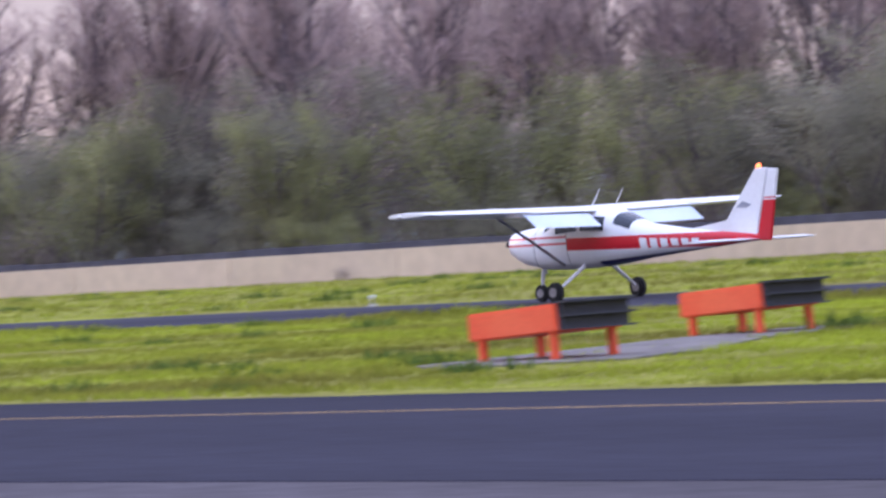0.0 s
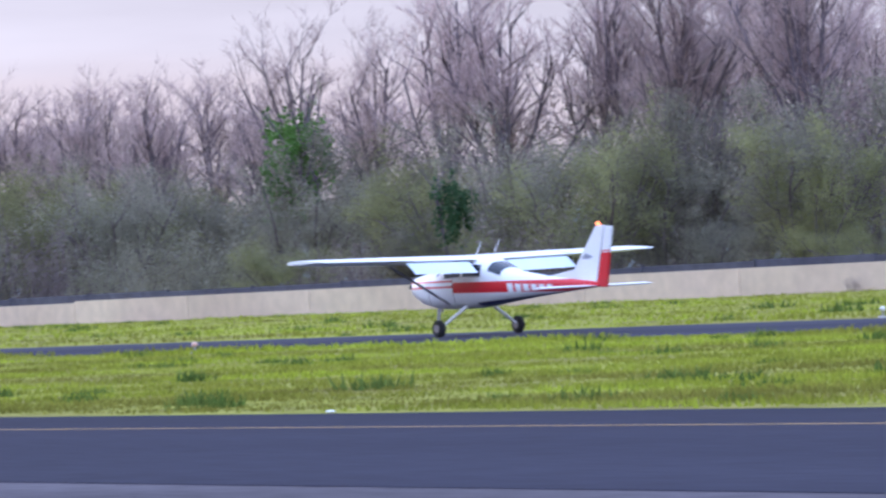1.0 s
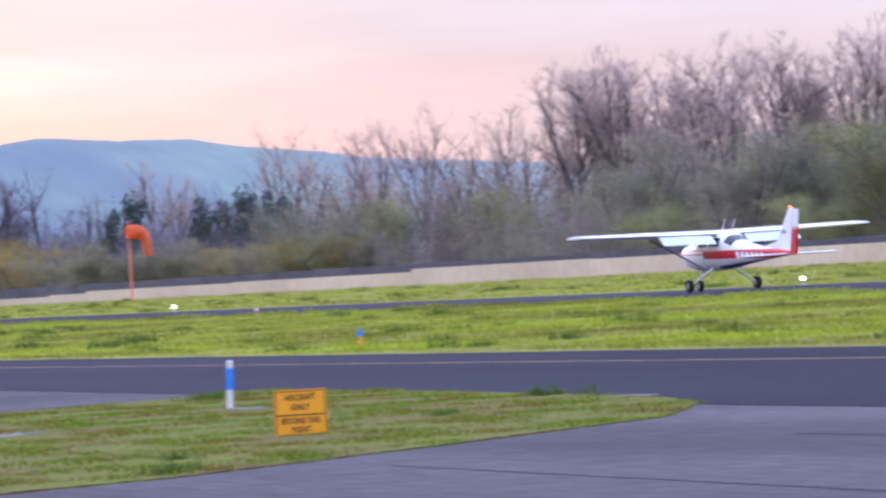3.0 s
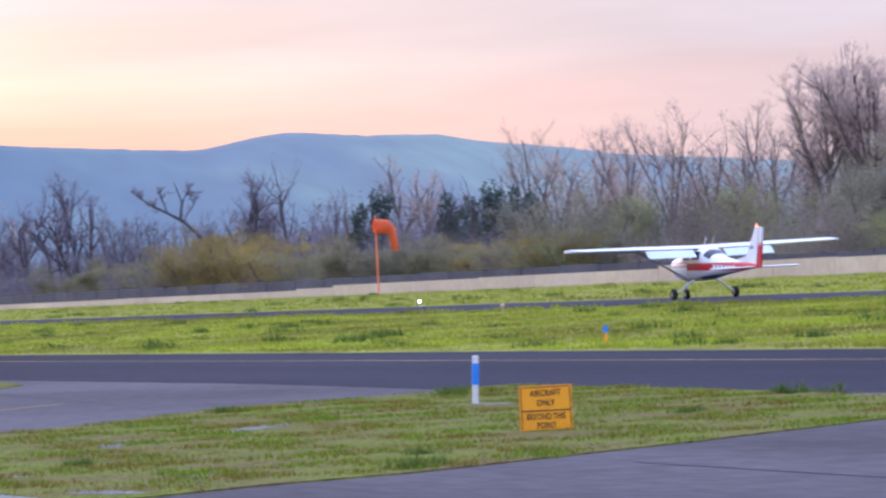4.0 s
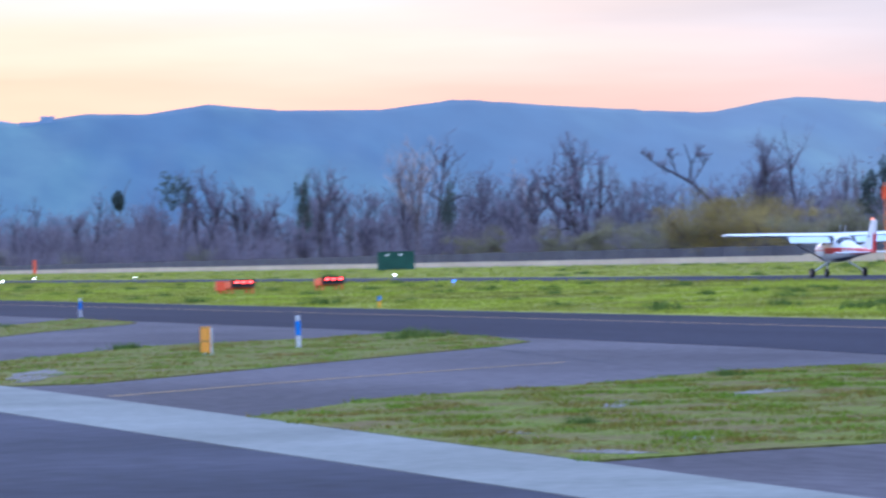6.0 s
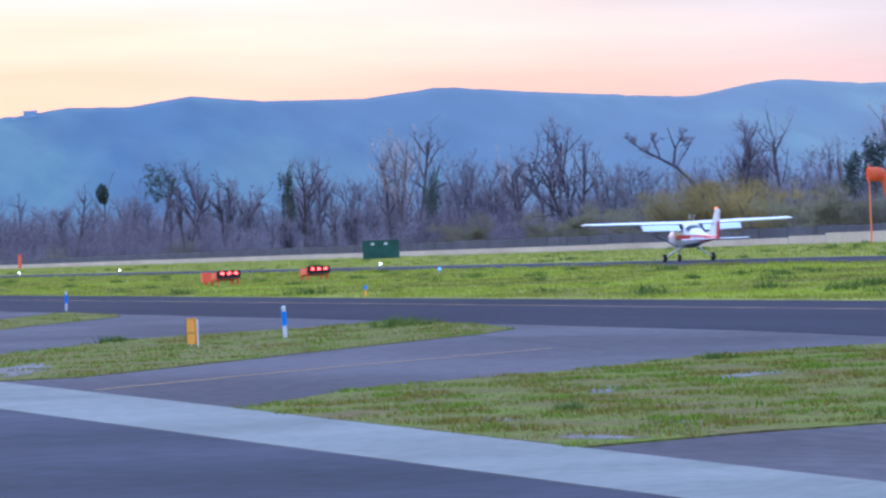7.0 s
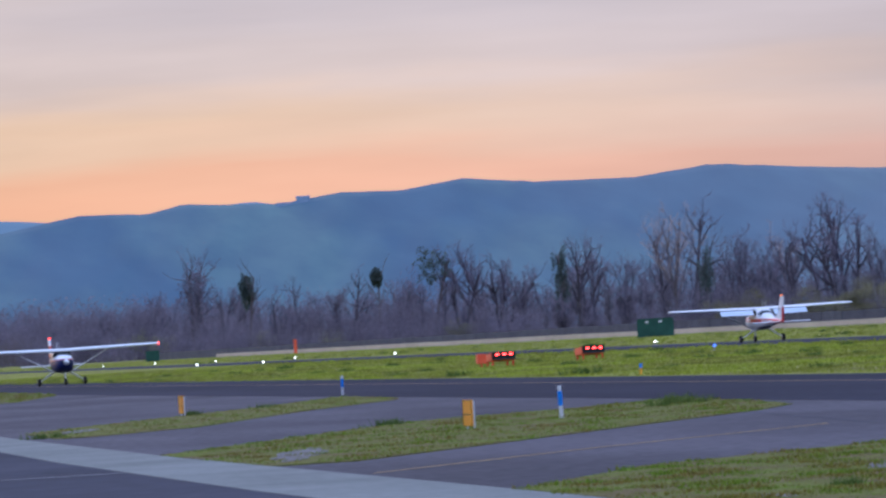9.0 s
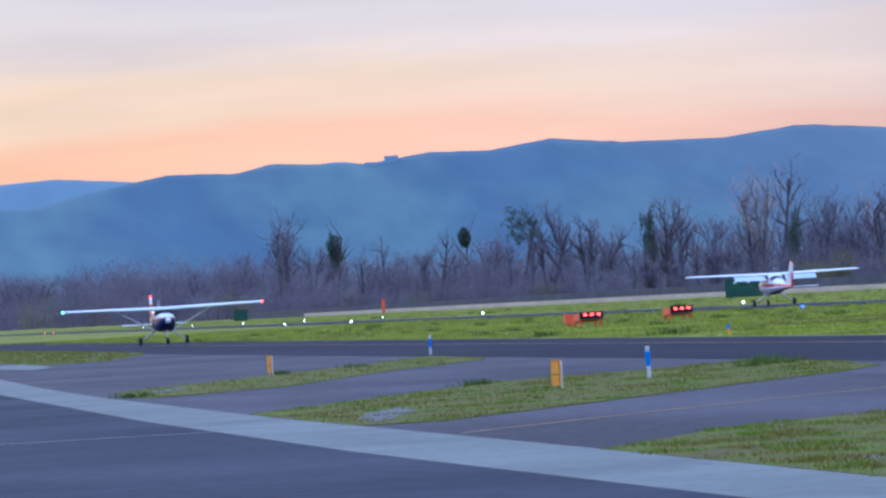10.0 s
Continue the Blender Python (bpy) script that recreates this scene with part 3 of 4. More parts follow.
def board_sign(m, text):
    root = thing("warning_sign", "amber warning board with dark border low in the grass", "sign", m, "warning signs")
    part("board", box(-0.23, -0.012, 0.05, 0.23, 0.012, 0.44, 0.006), M_SIGN, root)
    part("back_plate", box(-0.22, 0.014, 0.06, 0.22, 0.026, 0.43), M_POST_WHITE, root, "pale back of the sign")
    for x0, z0, x1, z1 in ((-0.218, 0.424, 0.218, 0.431), (-0.218, 0.06, -0.211, 0.431), (0.211, 0.06, 0.218, 0.431), (-0.218, 0.216, 0.218, 0.226)):
        part("border", box(x0, -0.016, z0, x1, -0.0125, z1), M_SIGN_INK, root, "dark painted border line")
    if text:
        for line, z in (("AIRCRAFT", 0.372), ("ONLY", 0.288), ("BEYOND THIS", 0.168), ("POINT", 0.09)):
            lettering(line, 0.074 if z > 0.2 else 0.072, root, 0, z, -0.0145).scale = (0.80 if z != 0.168 else 0.75, 1, 1)
    for x in (-0.17, 0.17):
        part("stake", box(x - 0.02, 0.028, -0.05, x + 0.02, 0.05, 0.42), M_POST_WHITE, root, "pale sign stake")
    return root


board_sign(pose(15.2, 40.6, -0.045, 0, 0, -16.5), True)
board_sign(pose(13.95, 73.0, 0.0, 0, 0, -84), False)
board_sign(pose(14.5, 109.7, 0.0, 0, 0, -86), False)


def marker_post(m):
    root = thing("marker_post", "slim white marker post with a blue band", "marker post", m, "blue marker posts")
    smooth(part("post", rod((0, 0, -0.03), (0, 0, 0.50), 0.035, 0.032, 12), M_POST_WHITE, root))
    smooth(part("band", rod((0, 0, 0.20), (0, 0, 0.43), 0.039, 0.038, 12), M_POST_BLUE, root, "blue reflective band"))
    smooth(part("cap", rod((0, 0, 0.495), (0, 0, 0.515), 0.036, 0.024, 12), M_POST_WHITE, root))
    return root


first_post = marker_post(pose(18.1, 50.5, 0.0, 0, 3.0, 0))
for x, y in ((16.3, 77.4), (22.0, 133)):
    copy_thing(first_post, pose(x, y, 0.0, 0, 2.0, 40 * y))


def edge_light(m, mat, label):
    root = thing("edge_light", label, "runway light", m, "runway edge lights")
    part("stem", rod((0, 0, 0), (0, 0, 0.16), 0.03, 0.025), M_METAL, root)
    part("base", rod((0, 0, -0.05), (0, 0, 0.03), 0.12, 0.10, 12), M_METAL, root)
    part("globe", ball((0, 0, 0.20), (0.075, 0.075, 0.06)), mat, root)
    return root


edge_light(pose(76, 92.5, 0), M_LABEL, "pale unlit edge light beside the runway")
white_light = edge_light(pose(76, 153.2, 0), M_WHITE_LAMP, "lit white edge light beside the runway")
for y in ( 219, 328.7, 430, 487, 543.5, 596.6, 650, 710):
    copy_thing(white_light, pose(76, y, 0))
for x, y in ((61, 408), (61, 449)):
    copy_thing(white_light, pose(x, y, 0))
pink_light = edge_light(pose(61, 99.6, 0), M_PINK, "unlit pinkish edge light beside the runway")
copy_thing(pink_light, pose(61, 166.8, 0))
blue_light = edge_light(pose(56.3, 231, 0), M_BLUE_LAMP, "lit blue edge light beside the grass")
red_light = edge_light(pose(61, 700, 0), M_RED_LAMP, "lit red edge light at the runway end")
copy_thing(red_light, pose(61.9, 696, 0))


def taxi_marker(m):
    root = thing("taxiway_marker", "short yellow stake with a blue reflector top", "marker post", m, "taxiway markers")
    part("stake", rod((0, 0, -0.05), (0, 0, 0.17), 0.035, 0.03, 10), M_SIGN, root, "yellow stake")
    part("reflector", rod((0, 0, 0.17), (0, 0, 0.30), 0.045, 0.04, 10), M_POST_BLUE, root, "blue reflector")
    return root


taxi = taxi_marker(pose(33.5, 86.1, 0))
for x, y in ((31.6, 138.7),):
    copy_thing(taxi, pose(x, y, 0))

# windsock
sock = thing("windsock", "faded orange windsock hanging limp from a red-brown pole", "windsock", pose(135.7, 401.5, 0))
part("pole", rod((0, 0, -0.1), (0, 0, 6.7), 0.09, 0.06), M_SOCK, sock, "reddish slim pole")
bm = bmesh.new()
rings = []
for cx, cz, r, tilt in ((-0.1, 5.8, 0.60, 0), (0.5, 5.8, 0.60, 0), (1.05, 5.75, 0.58, 12), (1.42, 5.35, 0.46, 55), (1.55, 4.7, 0.36, 82), (1.72, 3.65, 0.27, 84)):
    ring = []
    for k in range(12):
        a = 2 * math.pi * k / 12
        p = pose(cx, 0, cz, 0, tilt, 0) @ Vector((0, r * math.cos(a), r * math.sin(a)))
        ring.append(bm.verts.new(p))
    rings.append(ring)
for a, b in zip(rings, rings[1:]):
    for k in range(12):
        bm.faces.new((a[k], a[(k + 1) % 12], b[(k + 1) % 12], b[k]))
bmesh.ops.solidify(bm, geom=list(bm.faces), thickness=0.01)
smooth(part("sleeve", bm, M_SOCK, sock, "limp orange fabric sleeve"))

# green cabinets by the wall
def cabinet(m, w, d, h, marks):
    root = thing("utility_cabinet", "dark green metal utility cabinet near the wall", "utility cabinet", m, "green cabinets")
    part("body", box(-w / 2, 0, -0.05, w / 2, d, h, 0.04), M_GREEN_BOX, root)
    part("lid", box(-w / 2 - 0.05, -0.05, h, w / 2 + 0.05, d + 0.05, h + 0.08, 0.02), M_GREEN_BOX, root)
    for x in (-w * 0.22, w * 0.14):
        part("door", box(x - w * 0.16, -0.03, 0.2, x + w * 0.16, -0.002, h - 0.2, 0.01), M_GREEN_BOX, root)
        if marks:
            part("label_plate", box(x - 0.2, -0.04, h - 0.42, x + 0.16, -0.032, h - 0.2), M_LABEL, root, "white label plate")
    return root


cabinet(pose(125, 540, 0, 0, 0, -13), 4.1, 2.2, 1.95, True)
cabinet(pose(120, 945, 0, 0, 0, -8), 2.6, 1.8, 2.0, False)
marker = thing("marker_pole", "short orange marker pole by the wall", "marker post", pose(138, 883, 0))
part("pole", rod((0, 0, -0.1), (0, 0, 2.5), 0.3, 0.28, 10), M_ORANGE, marker)

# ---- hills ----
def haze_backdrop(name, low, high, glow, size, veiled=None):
    """A far surface with blue haze put in as emission. veiled: the haze colour away from the sunset, painted paler."""
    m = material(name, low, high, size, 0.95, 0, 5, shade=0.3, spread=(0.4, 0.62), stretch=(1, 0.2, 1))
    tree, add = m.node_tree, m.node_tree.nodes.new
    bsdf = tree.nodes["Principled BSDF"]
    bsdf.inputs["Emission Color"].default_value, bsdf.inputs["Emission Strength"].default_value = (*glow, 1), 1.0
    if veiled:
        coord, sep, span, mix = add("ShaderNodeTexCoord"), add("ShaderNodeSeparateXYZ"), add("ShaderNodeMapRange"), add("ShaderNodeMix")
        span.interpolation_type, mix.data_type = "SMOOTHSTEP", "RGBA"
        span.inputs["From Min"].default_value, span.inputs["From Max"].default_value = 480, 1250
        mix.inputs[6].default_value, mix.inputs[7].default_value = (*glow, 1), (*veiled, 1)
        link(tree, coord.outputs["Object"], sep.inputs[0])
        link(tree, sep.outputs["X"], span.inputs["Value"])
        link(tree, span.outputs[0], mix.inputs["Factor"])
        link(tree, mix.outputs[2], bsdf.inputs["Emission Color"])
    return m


M_HILL = haze_backdrop("hillside_haze_glow", (0.022, 0.040, 0.042), (0.062, 0.092, 0.055), (0.042, 0.100, 0.228), 130, (0.135, 0.185, 0.300))
M_FAR_HILL = haze_backdrop("far_ridge_haze_glow", (0.03, 0.05, 0.07), (0.05, 0.07, 0.08), (0.14, 0.23, 0.38), 300)
RIDGE_AZ = [2, 4.55, 4.87, 5.53, 6.51, 7.29, 7.69, 8.08, 8.79, 9.51, 10.2, 10.92, 11.73, 12.9, 13.8, 14.75, 16.04, 16.69, 17.35, 17.74, 18.52, 19.43, 19.95, 20.92, 21.5, 23.04, 26, 34, 50]
RIDGE_EL = [1.1, 1.36, 1.31, 1.47, 1.64, 1.61, 1.70, 1.67, 1.64, 1.73, 1.71, 1.81, 1.72, 1.70, 1.80, 1.71, 1.61, 1.57, 1.69, 1.73, 1.65, 1.62, 1.51, 1.39, 1.28, 1.15, 0.9, 0.8, 0.7]


def hills(name, az0, az1, steps, near, far, ridge, mat, label):
    bm = bmesh.new()
    rows = []
    depth = 26
    for j in range(depth + 1):
        s = j / depth
        row = []
        for i in range(steps + 1):
            az = az0 + (az1 - az0) * i / steps
            top = ridge(az)
            d = near + (far - near) * s
            crest = EYE + far * math.tan(radians(top))
            spur = noise.noise((az * 0.8 + s * 1.5, s * 0.7, 3.0)) * 0.5 + noise.noise((az * 2.4 - s * 2.5, s * 1.2, 9.0)) * 0.3 + noise.noise((az * 6 + s * 3, s * 2.5, 5.0)) * 0.08
            z = crest * (s ** 1.05 + spur * 0.30 * s * (1 - s) * 2.0)
            if j == depth:
                z = crest + 0.8 * noise.noise((az * 9, 0, 1))
            row.append((d * math.sin(radians(az)), d * math.cos(radians(az)), max(z, -0.5) if j else -1.0))
        rows.append(row)
    rows.append([(x * 1.1, y * 1.1, -1.0) for x, y, z in rows[-1]])
    ob = part(name, grid_patch(bm, rows), mat)
    tagged(smooth(ob, 180), label, kind="structure")


hills("backdrop_hills", 1, 50, 420, 3150, 3700, lambda az: float(np.interp(az, RIDGE_AZ, RIDGE_EL)), M_HILL, "rolling hills behind the trees, blue from painted haze")
hills("backdrop_far_ridge", -4, 12, 120, 4150, 4400, lambda az: float(np.interp(az, [-4, 4.56, 5.21, 5.99, 7, 8.21, 8.47, 8.73, 12], [1.5, 1.63, 1.66, 1.59, 1.45, 1.66, 1.685, 1.64, 1.2])), M_FAR_HILL, "distant ridge beyond the hills, pale from painted haze")
# the house wall carries the same painted haze glow as the hills
M_HOUSE = haze_backdrop("house_wall_haze_glow", (0.10, 0.12, 0.16), (0.14, 0.15, 0.18), (0.10, 0.17, 0.30), 5)
house = thing("hilltop_house", "small house on the hill crest under painted haze", "house", pose(3690 * math.sin(radians(9.07)), 3690 * math.cos(radians(9.07)), EYE + 3690 * math.tan(radians(1.645)), 0, 0, -9))
part("wall", box(-5, -4, -6, 5, 4, 3.4), M_HOUSE, house)
part("wing", box(-20, -3, -8, -5.1, 3, 0.4), M_HOUSE, house, "low side wing of the house")
bm = bmesh.new()
grid_patch(bm, [[(-5.3, -4.4, 3.2), (5.3, -4.4, 3.2)], [(-5.3, 0, 4.5), (5.3, 0, 4.5)], [(-5.3, 4.4, 3.2), (5.3, 4.4, 3.2)]])
bmesh.ops.solidify(bm, geom=list(bm.faces), thickness=0.3)
part("roof", bm, M_HOUSE, house)

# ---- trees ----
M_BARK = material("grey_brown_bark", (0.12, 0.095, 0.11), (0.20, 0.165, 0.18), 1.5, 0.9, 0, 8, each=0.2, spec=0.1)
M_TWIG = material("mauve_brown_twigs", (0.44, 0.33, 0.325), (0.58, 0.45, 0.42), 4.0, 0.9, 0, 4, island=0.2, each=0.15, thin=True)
# far wood: the blue of distant haze is mixed into these three colours
M_SNAG = material("dark_haze_tinted_bark", (0.075, 0.066, 0.095), (0.125, 0.11, 0.145), 1.5, 0.9, 0, 8, each=0.2, spec=0.05)
M_SNAG_TWIG = material("haze_tinted_twigs", (0.16, 0.14, 0.195), (0.25, 0.215, 0.275), 3.0, 0.9, 0, 4, island=0.2, each=0.15, thin=True)
M_HAZE_BRUSH = material("haze_tinted_brush", (0.18, 0.158, 0.21), (0.275, 0.235, 0.295), 3.0, 0.9, 0, 4, island=0.15, each=0.2, thin=True)
M_WILLOW = material("budding_olive_leaves", (0.24, 0.24, 0.125), (0.34, 0.335, 0.165), 4.0, 0.85, 0, 4, island=0.12, each=0.22, thin=True)
M_WILLOW_GREY = material("dusty_green_leaves", (0.23, 0.215, 0.17), (0.32, 0.295, 0.225), 4.0, 0.85, 0, 4, island=0.12, each=0.22, thin=True)
M_BRUSH = material("dry_brush_twigs", (0.215, 0.175, 0.175), (0.31, 0.255, 0.245), 2.5, 0.9, 0, 4, island=0.15, each=0.2, thin=True)
M_AMBER = material("amber_willow_leaves", (0.30, 0.235, 0.095), (0.40, 0.305, 0.12), 3.0, 0.9, 0, 4, island=0.15, each=0.15, thin=True)
M_OLIVE = material("dusky_olive_leaves", (0.21, 0.195, 0.125), (0.30, 0.27, 0.165), 3.0, 0.9, 0, 4, island=0.15, each=0.2, thin=True)
M_SPRING = material("bright_spring_leaves", (0.085, 0.18, 0.05), (0.15, 0.26, 0.07), 2.0, 0.8, 0, 4, island=0.2, thin=True)
M_EVERGREEN = material("evergreen_leaves", (0.05, 0.10, 0.05), (0.09, 0.16, 0.08), 1.5, 0.8, 0, 4, island=0.2, thin=True)
M_IVY = material("dark_ivy_leaves", (0.08, 0.105, 0.11), (0.13, 0.16, 0.15), 1.5, 0.8, 0, 4, island=0.2, each=0.2, thin=True)


class Growth:
    """Gathers limbs (tapered tubes) and twigs or leaves (single triangles) of a plant."""

    def __init__(self, seed):
        self.rng = random.Random(seed)
        self.limb, self.twig = ([], []), ([], [])

    def tube(self, pts, radii, sides=5):
        vs, fs = self.limb
        first = len(vs)
        for k, (p, r) in enumerate(zip(pts, radii)):
            d = (pts[min(k + 1, len(pts) - 1)] - pts[max(k - 1, 0)]).normalized()
            a = d.orthogonal().normalized()
            b = d.cross(a)
            for i in range(sides):
                w = 2 * math.pi * i / sides
                vs.append(p + (a * math.cos(w) + b * math.sin(w)) * r)
        for k in range(len(pts) - 1):
            for i in range(sides):
                j = (i + 1) % sides
                fs.append((first + k * sides + i, first + k * sides + j, first + (k + 1) * sides + j, first + (k + 1) * sides + i))

    def spike(self, a, b, width):
        vs, fs = self.twig
        side = (b - a).cross(Vector((self.rng.uniform(-1, 1), self.rng.uniform(-1, 1), self.rng.uniform(-1, 1)))).normalized() * width / 2
        n = len(vs)
        vs.extend((a - side, a + side, b))
        fs.append((n, n + 1, n + 2))

    def leaf(self, at, size):
        r = self.rng
        d = Vector((r.gauss(0, 1), r.gauss(0, 1), r.gauss(0, 1))).normalized() * size
        self.spike(at - d * 0.5, at + d * 0.6, size * r.uniform(0.6, 1.0))

    def branch(self, p, d, length, radius, level, spec):
        r = self.rng
        segs = 4 if level < 2 else 3
        pts, radii = [p], [radius]
        for k in range(segs):
            bend = Vector((r.gauss(0, 1), r.gauss(0, 1), r.gauss(0, 1))) * spec["crook"] * (0.5 if level == 0 else 1)
            d = (d + bend + Vector((0, 0, spec["rise"])) * (0.3 if level else 0.1)).normalized()
            pts.append(pts[-1] + d * length / segs)
            radii.append(radius * (1 - (0.55 if level == 0 else 0.75) * (k + 1) / segs))
        if level < 2:
            self.tube(pts, radii, 6 if level == 0 else 4)
        else:
            for a, b, w in zip(pts, pts[1:], radii):
                self.spike(a, b + (b - a) * 0.3, w * 2)
        n = spec["kids"][level]
        for i in range(n):
            s = r.uniform(spec["bare"] if level == 0 else 0.15, 1.0)
            k = min(int(s * segs), segs - 1)
            at = pts[k].lerp(pts[k + 1], s * segs - k)
            w = r.uniform(0, 2 * math.pi)
            out = Vector((math.cos(w), math.sin(w), 0))
            along = (pts[k + 1] - pts[k]).normalized()
            kid = (along * r.uniform(0.5, 1.0) + out * spec["spread"] * r.uniform(0.5, 1.1) + Vector((0, 0, r.uniform(-0.1, 0.3)))).normalized()
            size = length * r.uniform(0.30, 0.62) * (1.15 - 0.45 * s)
            if level + 1 >= spec["depth"]:
                tip = at + kid * max(size, spec["twig"] * r.uniform(0.6, 1.3))
                self.spike(at, tip, spec["thick"])
                for _ in range(spec["leaves"]):
                    self.leaf(at.lerp(tip, r.uniform(0.2, 1.1)) + Vector((r.gauss(0, 1), r.gauss(0, 1), r.gauss(0, 1))) * spec["fluff"], spec["leaf"] * r.uniform(0.6, 1.3))
            else:
                self.branch(at, kid, size, radii[k] * 0.6, level + 1, spec)

    def made(self, name, label, category, bark, crown, group=""):
        root = thing(name, label, category, None, group)
        grow = 10 / max(v.z for v in self.limb[0] + self.twig[0])
        for part_name, (vs, fs), mat in (("trunk", self.limb, bark), ("crown", self.twig, crown)):
            if vs:
                me = bpy.data.meshes.new(part_name)
                me.from_pydata([tuple(v * grow) for v in vs], [], fs)
                me.materials.append(mat)
                ob = new(part_name, me)
                ob.parent = root
        return root


def spec(**changes):
    base = {"crook": 0.16, "rise": 0.25, "spread": 0.9, "bare": 0.25, "depth": 3, "kids": [11, 7, 12], "twig": 0.6, "thick": 0.03, "leaves": 0, "leaf": 0.2, "fluff": 0.2}
    base.update(changes)
    return base


# every kind is grown 10 m high, and stands in the rows below at its own height
def tall_tree(seed, limbs=(6, 9), label="tall bare grey-brown tree with a fan of fine twigs", fine=(11, 7, 8)):
    """A short trunk whose limbs fan out and rise into a rounded crown of fine twigs."""
    g = Growth(seed)
    r = g.rng
    lean = r.uniform(-0.25, 0.25)
    top = Vector((lean * 2.2, r.uniform(-0.4, 0.4), 4.6))
    foot = Vector((0, 0, -0.1))
    g.tube([foot, foot.lerp(top, 0.5) + Vector((r.uniform(-0.15, 0.15), 0, 0)), top], [0.2, 0.16, 0.11], 6)
    count = r.randint(*limbs)
    for i in range(count):
        w = 2 * math.pi * (i + r.uniform(0, 0.6)) / count
        out = r.uniform(0.12, 0.62)
        at = foot.lerp(top, r.uniform(0.45, 1.0))
        way = Vector((math.cos(w) * out + lean * 0.5, math.sin(w) * out, 1)).normalized()
        reach = (9.6 - at.z) * r.uniform(0.72, 1.0) * (1.05 - 0.28 * out)
        g.branch(at, way, reach, 0.085, 0, spec(kids=list(fine), crook=0.14, spread=0.85, rise=0.2, bare=0.2, twig=0.5, thick=0.02))
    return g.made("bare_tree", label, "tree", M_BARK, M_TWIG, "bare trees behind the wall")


def dusky_tree(seed):
    g = Growth(seed)
    r = g.rng
    for i in range(r.choice((2, 3, 4))):
        lean = Vector((r.uniform(-0.3, 0.3), r.uniform(-0.3, 0.3), 1)).normalized()
        g.branch(Vector((r.uniform(-0.6, 0.6), r.uniform(-0.6, 0.6), -0.1)), lean, r.uniform(6.5, 9.0), 0.14, 0, spec(kids=[12, 7, 9], spread=0.8, rise=0.35, bare=0.15, twig=0.6, thick=0.04))
    return g.made("dusky_tree", "bare tree in the river wood, tinted mauve for haze", "tree", M_SNAG, M_SNAG_TWIG, "bare trees in the river wood")


def snag_tree(seed):
    g = Growth(seed)
    r = g.rng
    for i in range(r.choice((1, 1, 2, 3))):
        lean = Vector((r.uniform(-0.4, 0.4), r.uniform(-0.4, 0.4), 1)).normalized()
        g.branch(Vector((r.uniform(-0.5, 0.5), r.uniform(-0.5, 0.5), -0.1)), lean, r.uniform(6.5, 8.6), 0.24, 0, spec(kids=[9, 6, 7], crook=0.30, spread=1.0, rise=0.25, bare=0.4, twig=0.5, thick=0.035))
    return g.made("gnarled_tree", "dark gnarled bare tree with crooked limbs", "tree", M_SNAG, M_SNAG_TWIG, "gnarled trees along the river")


def willow(seed, leaves):
    g = Growth(seed)
    r = g.rng
    for i in range(7):
        w = r.uniform(0, 2 * math.pi)
        lean = Vector((math.cos(w) * 0.5, math.sin(w) * 0.5, 1)).normalized()
        g.branch(Vector((math.cos(w), math.sin(w), -0.1)) * 0.6, lean, r.uniform(6.0, 8.6), 0.10, 0, spec(kids=[9, 6, 6], crook=0.2, spread=1.0, bare=0.12, leaves=9, leaf=0.115, fluff=0.34, twig=0.5, thick=0.025))
    return g.made("willow_bush", "rounded willow thicket with budding dusty green leaves", "bush", M_BARK, leaves, "willow thickets behind the wall")


def brush(seed, twigs):
    g = Growth(seed)
    r = g.rng
    for i in range(75):
        w, d = r.uniform(0, 2 * math.pi), 4.2 * math.sqrt(r.random())
        at = Vector((math.cos(w) * d, math.sin(w) * d, -0.1))
        tip = at + Vector((r.gauss(0, 0.9), r.gauss(0, 0.9), r.uniform(4.5, 9.5)))
        g.spike(at, tip, 0.09)
        for k in range(20):
            p = at.lerp(tip, r.uniform(0.12, 1.0))
            end = p + Vector((r.gauss(0, 0.55), r.gauss(0, 0.55), r.uniform(0.2, 1.2)))
            g.spike(p, end, 0.035)
            g.leaf(end + Vector((r.gauss(0, 0.25), r.gauss(0, 0.25), r.gauss(0, 0.25))), 0.22 * r.uniform(0.6, 1.3))
    return g.made("brush_thicket", "dense dry brush thicket of mauve-brown stems", "bush", M_BARK, twigs, "brush along the wall")


def clad_tree(seed, leaves, name, label, wide, tall, stem, count=2200, ragged=1.0):
    """A trunk below an uneven leafy body with gaps; wide and tall are its half sizes, stem the height of its middle; ragged: how uneven."""
    g = Growth(seed)
    r = g.rng
    g.branch(Vector((0, 0, -0.1)), Vector((0, 0, 1)), 9.0, 0.2, 0, spec(depth=2, kids=[9, 3], bare=0.45, spread=0.6))
    while len(g.twig[1]) < count:
        d = Vector((r.uniform(-1, 1), r.uniform(-1, 1), r.uniform(-1, 1)))
        edge = 0.72 + 0.75 * ragged * noise.noise(d.normalized() * 1.9 + Vector((seed, 0, 0)))
        if d.length < edge and noise.noise(d * 3.2 + Vector((0, seed, 0))) * ragged > -0.16:
            g.leaf(Vector((d.x * wide, d.y * wide, stem + d.z * tall)), 0.26 * r.uniform(0.6, 1.2))
    return g.made(name, label, "tree", M_BARK, leaves)


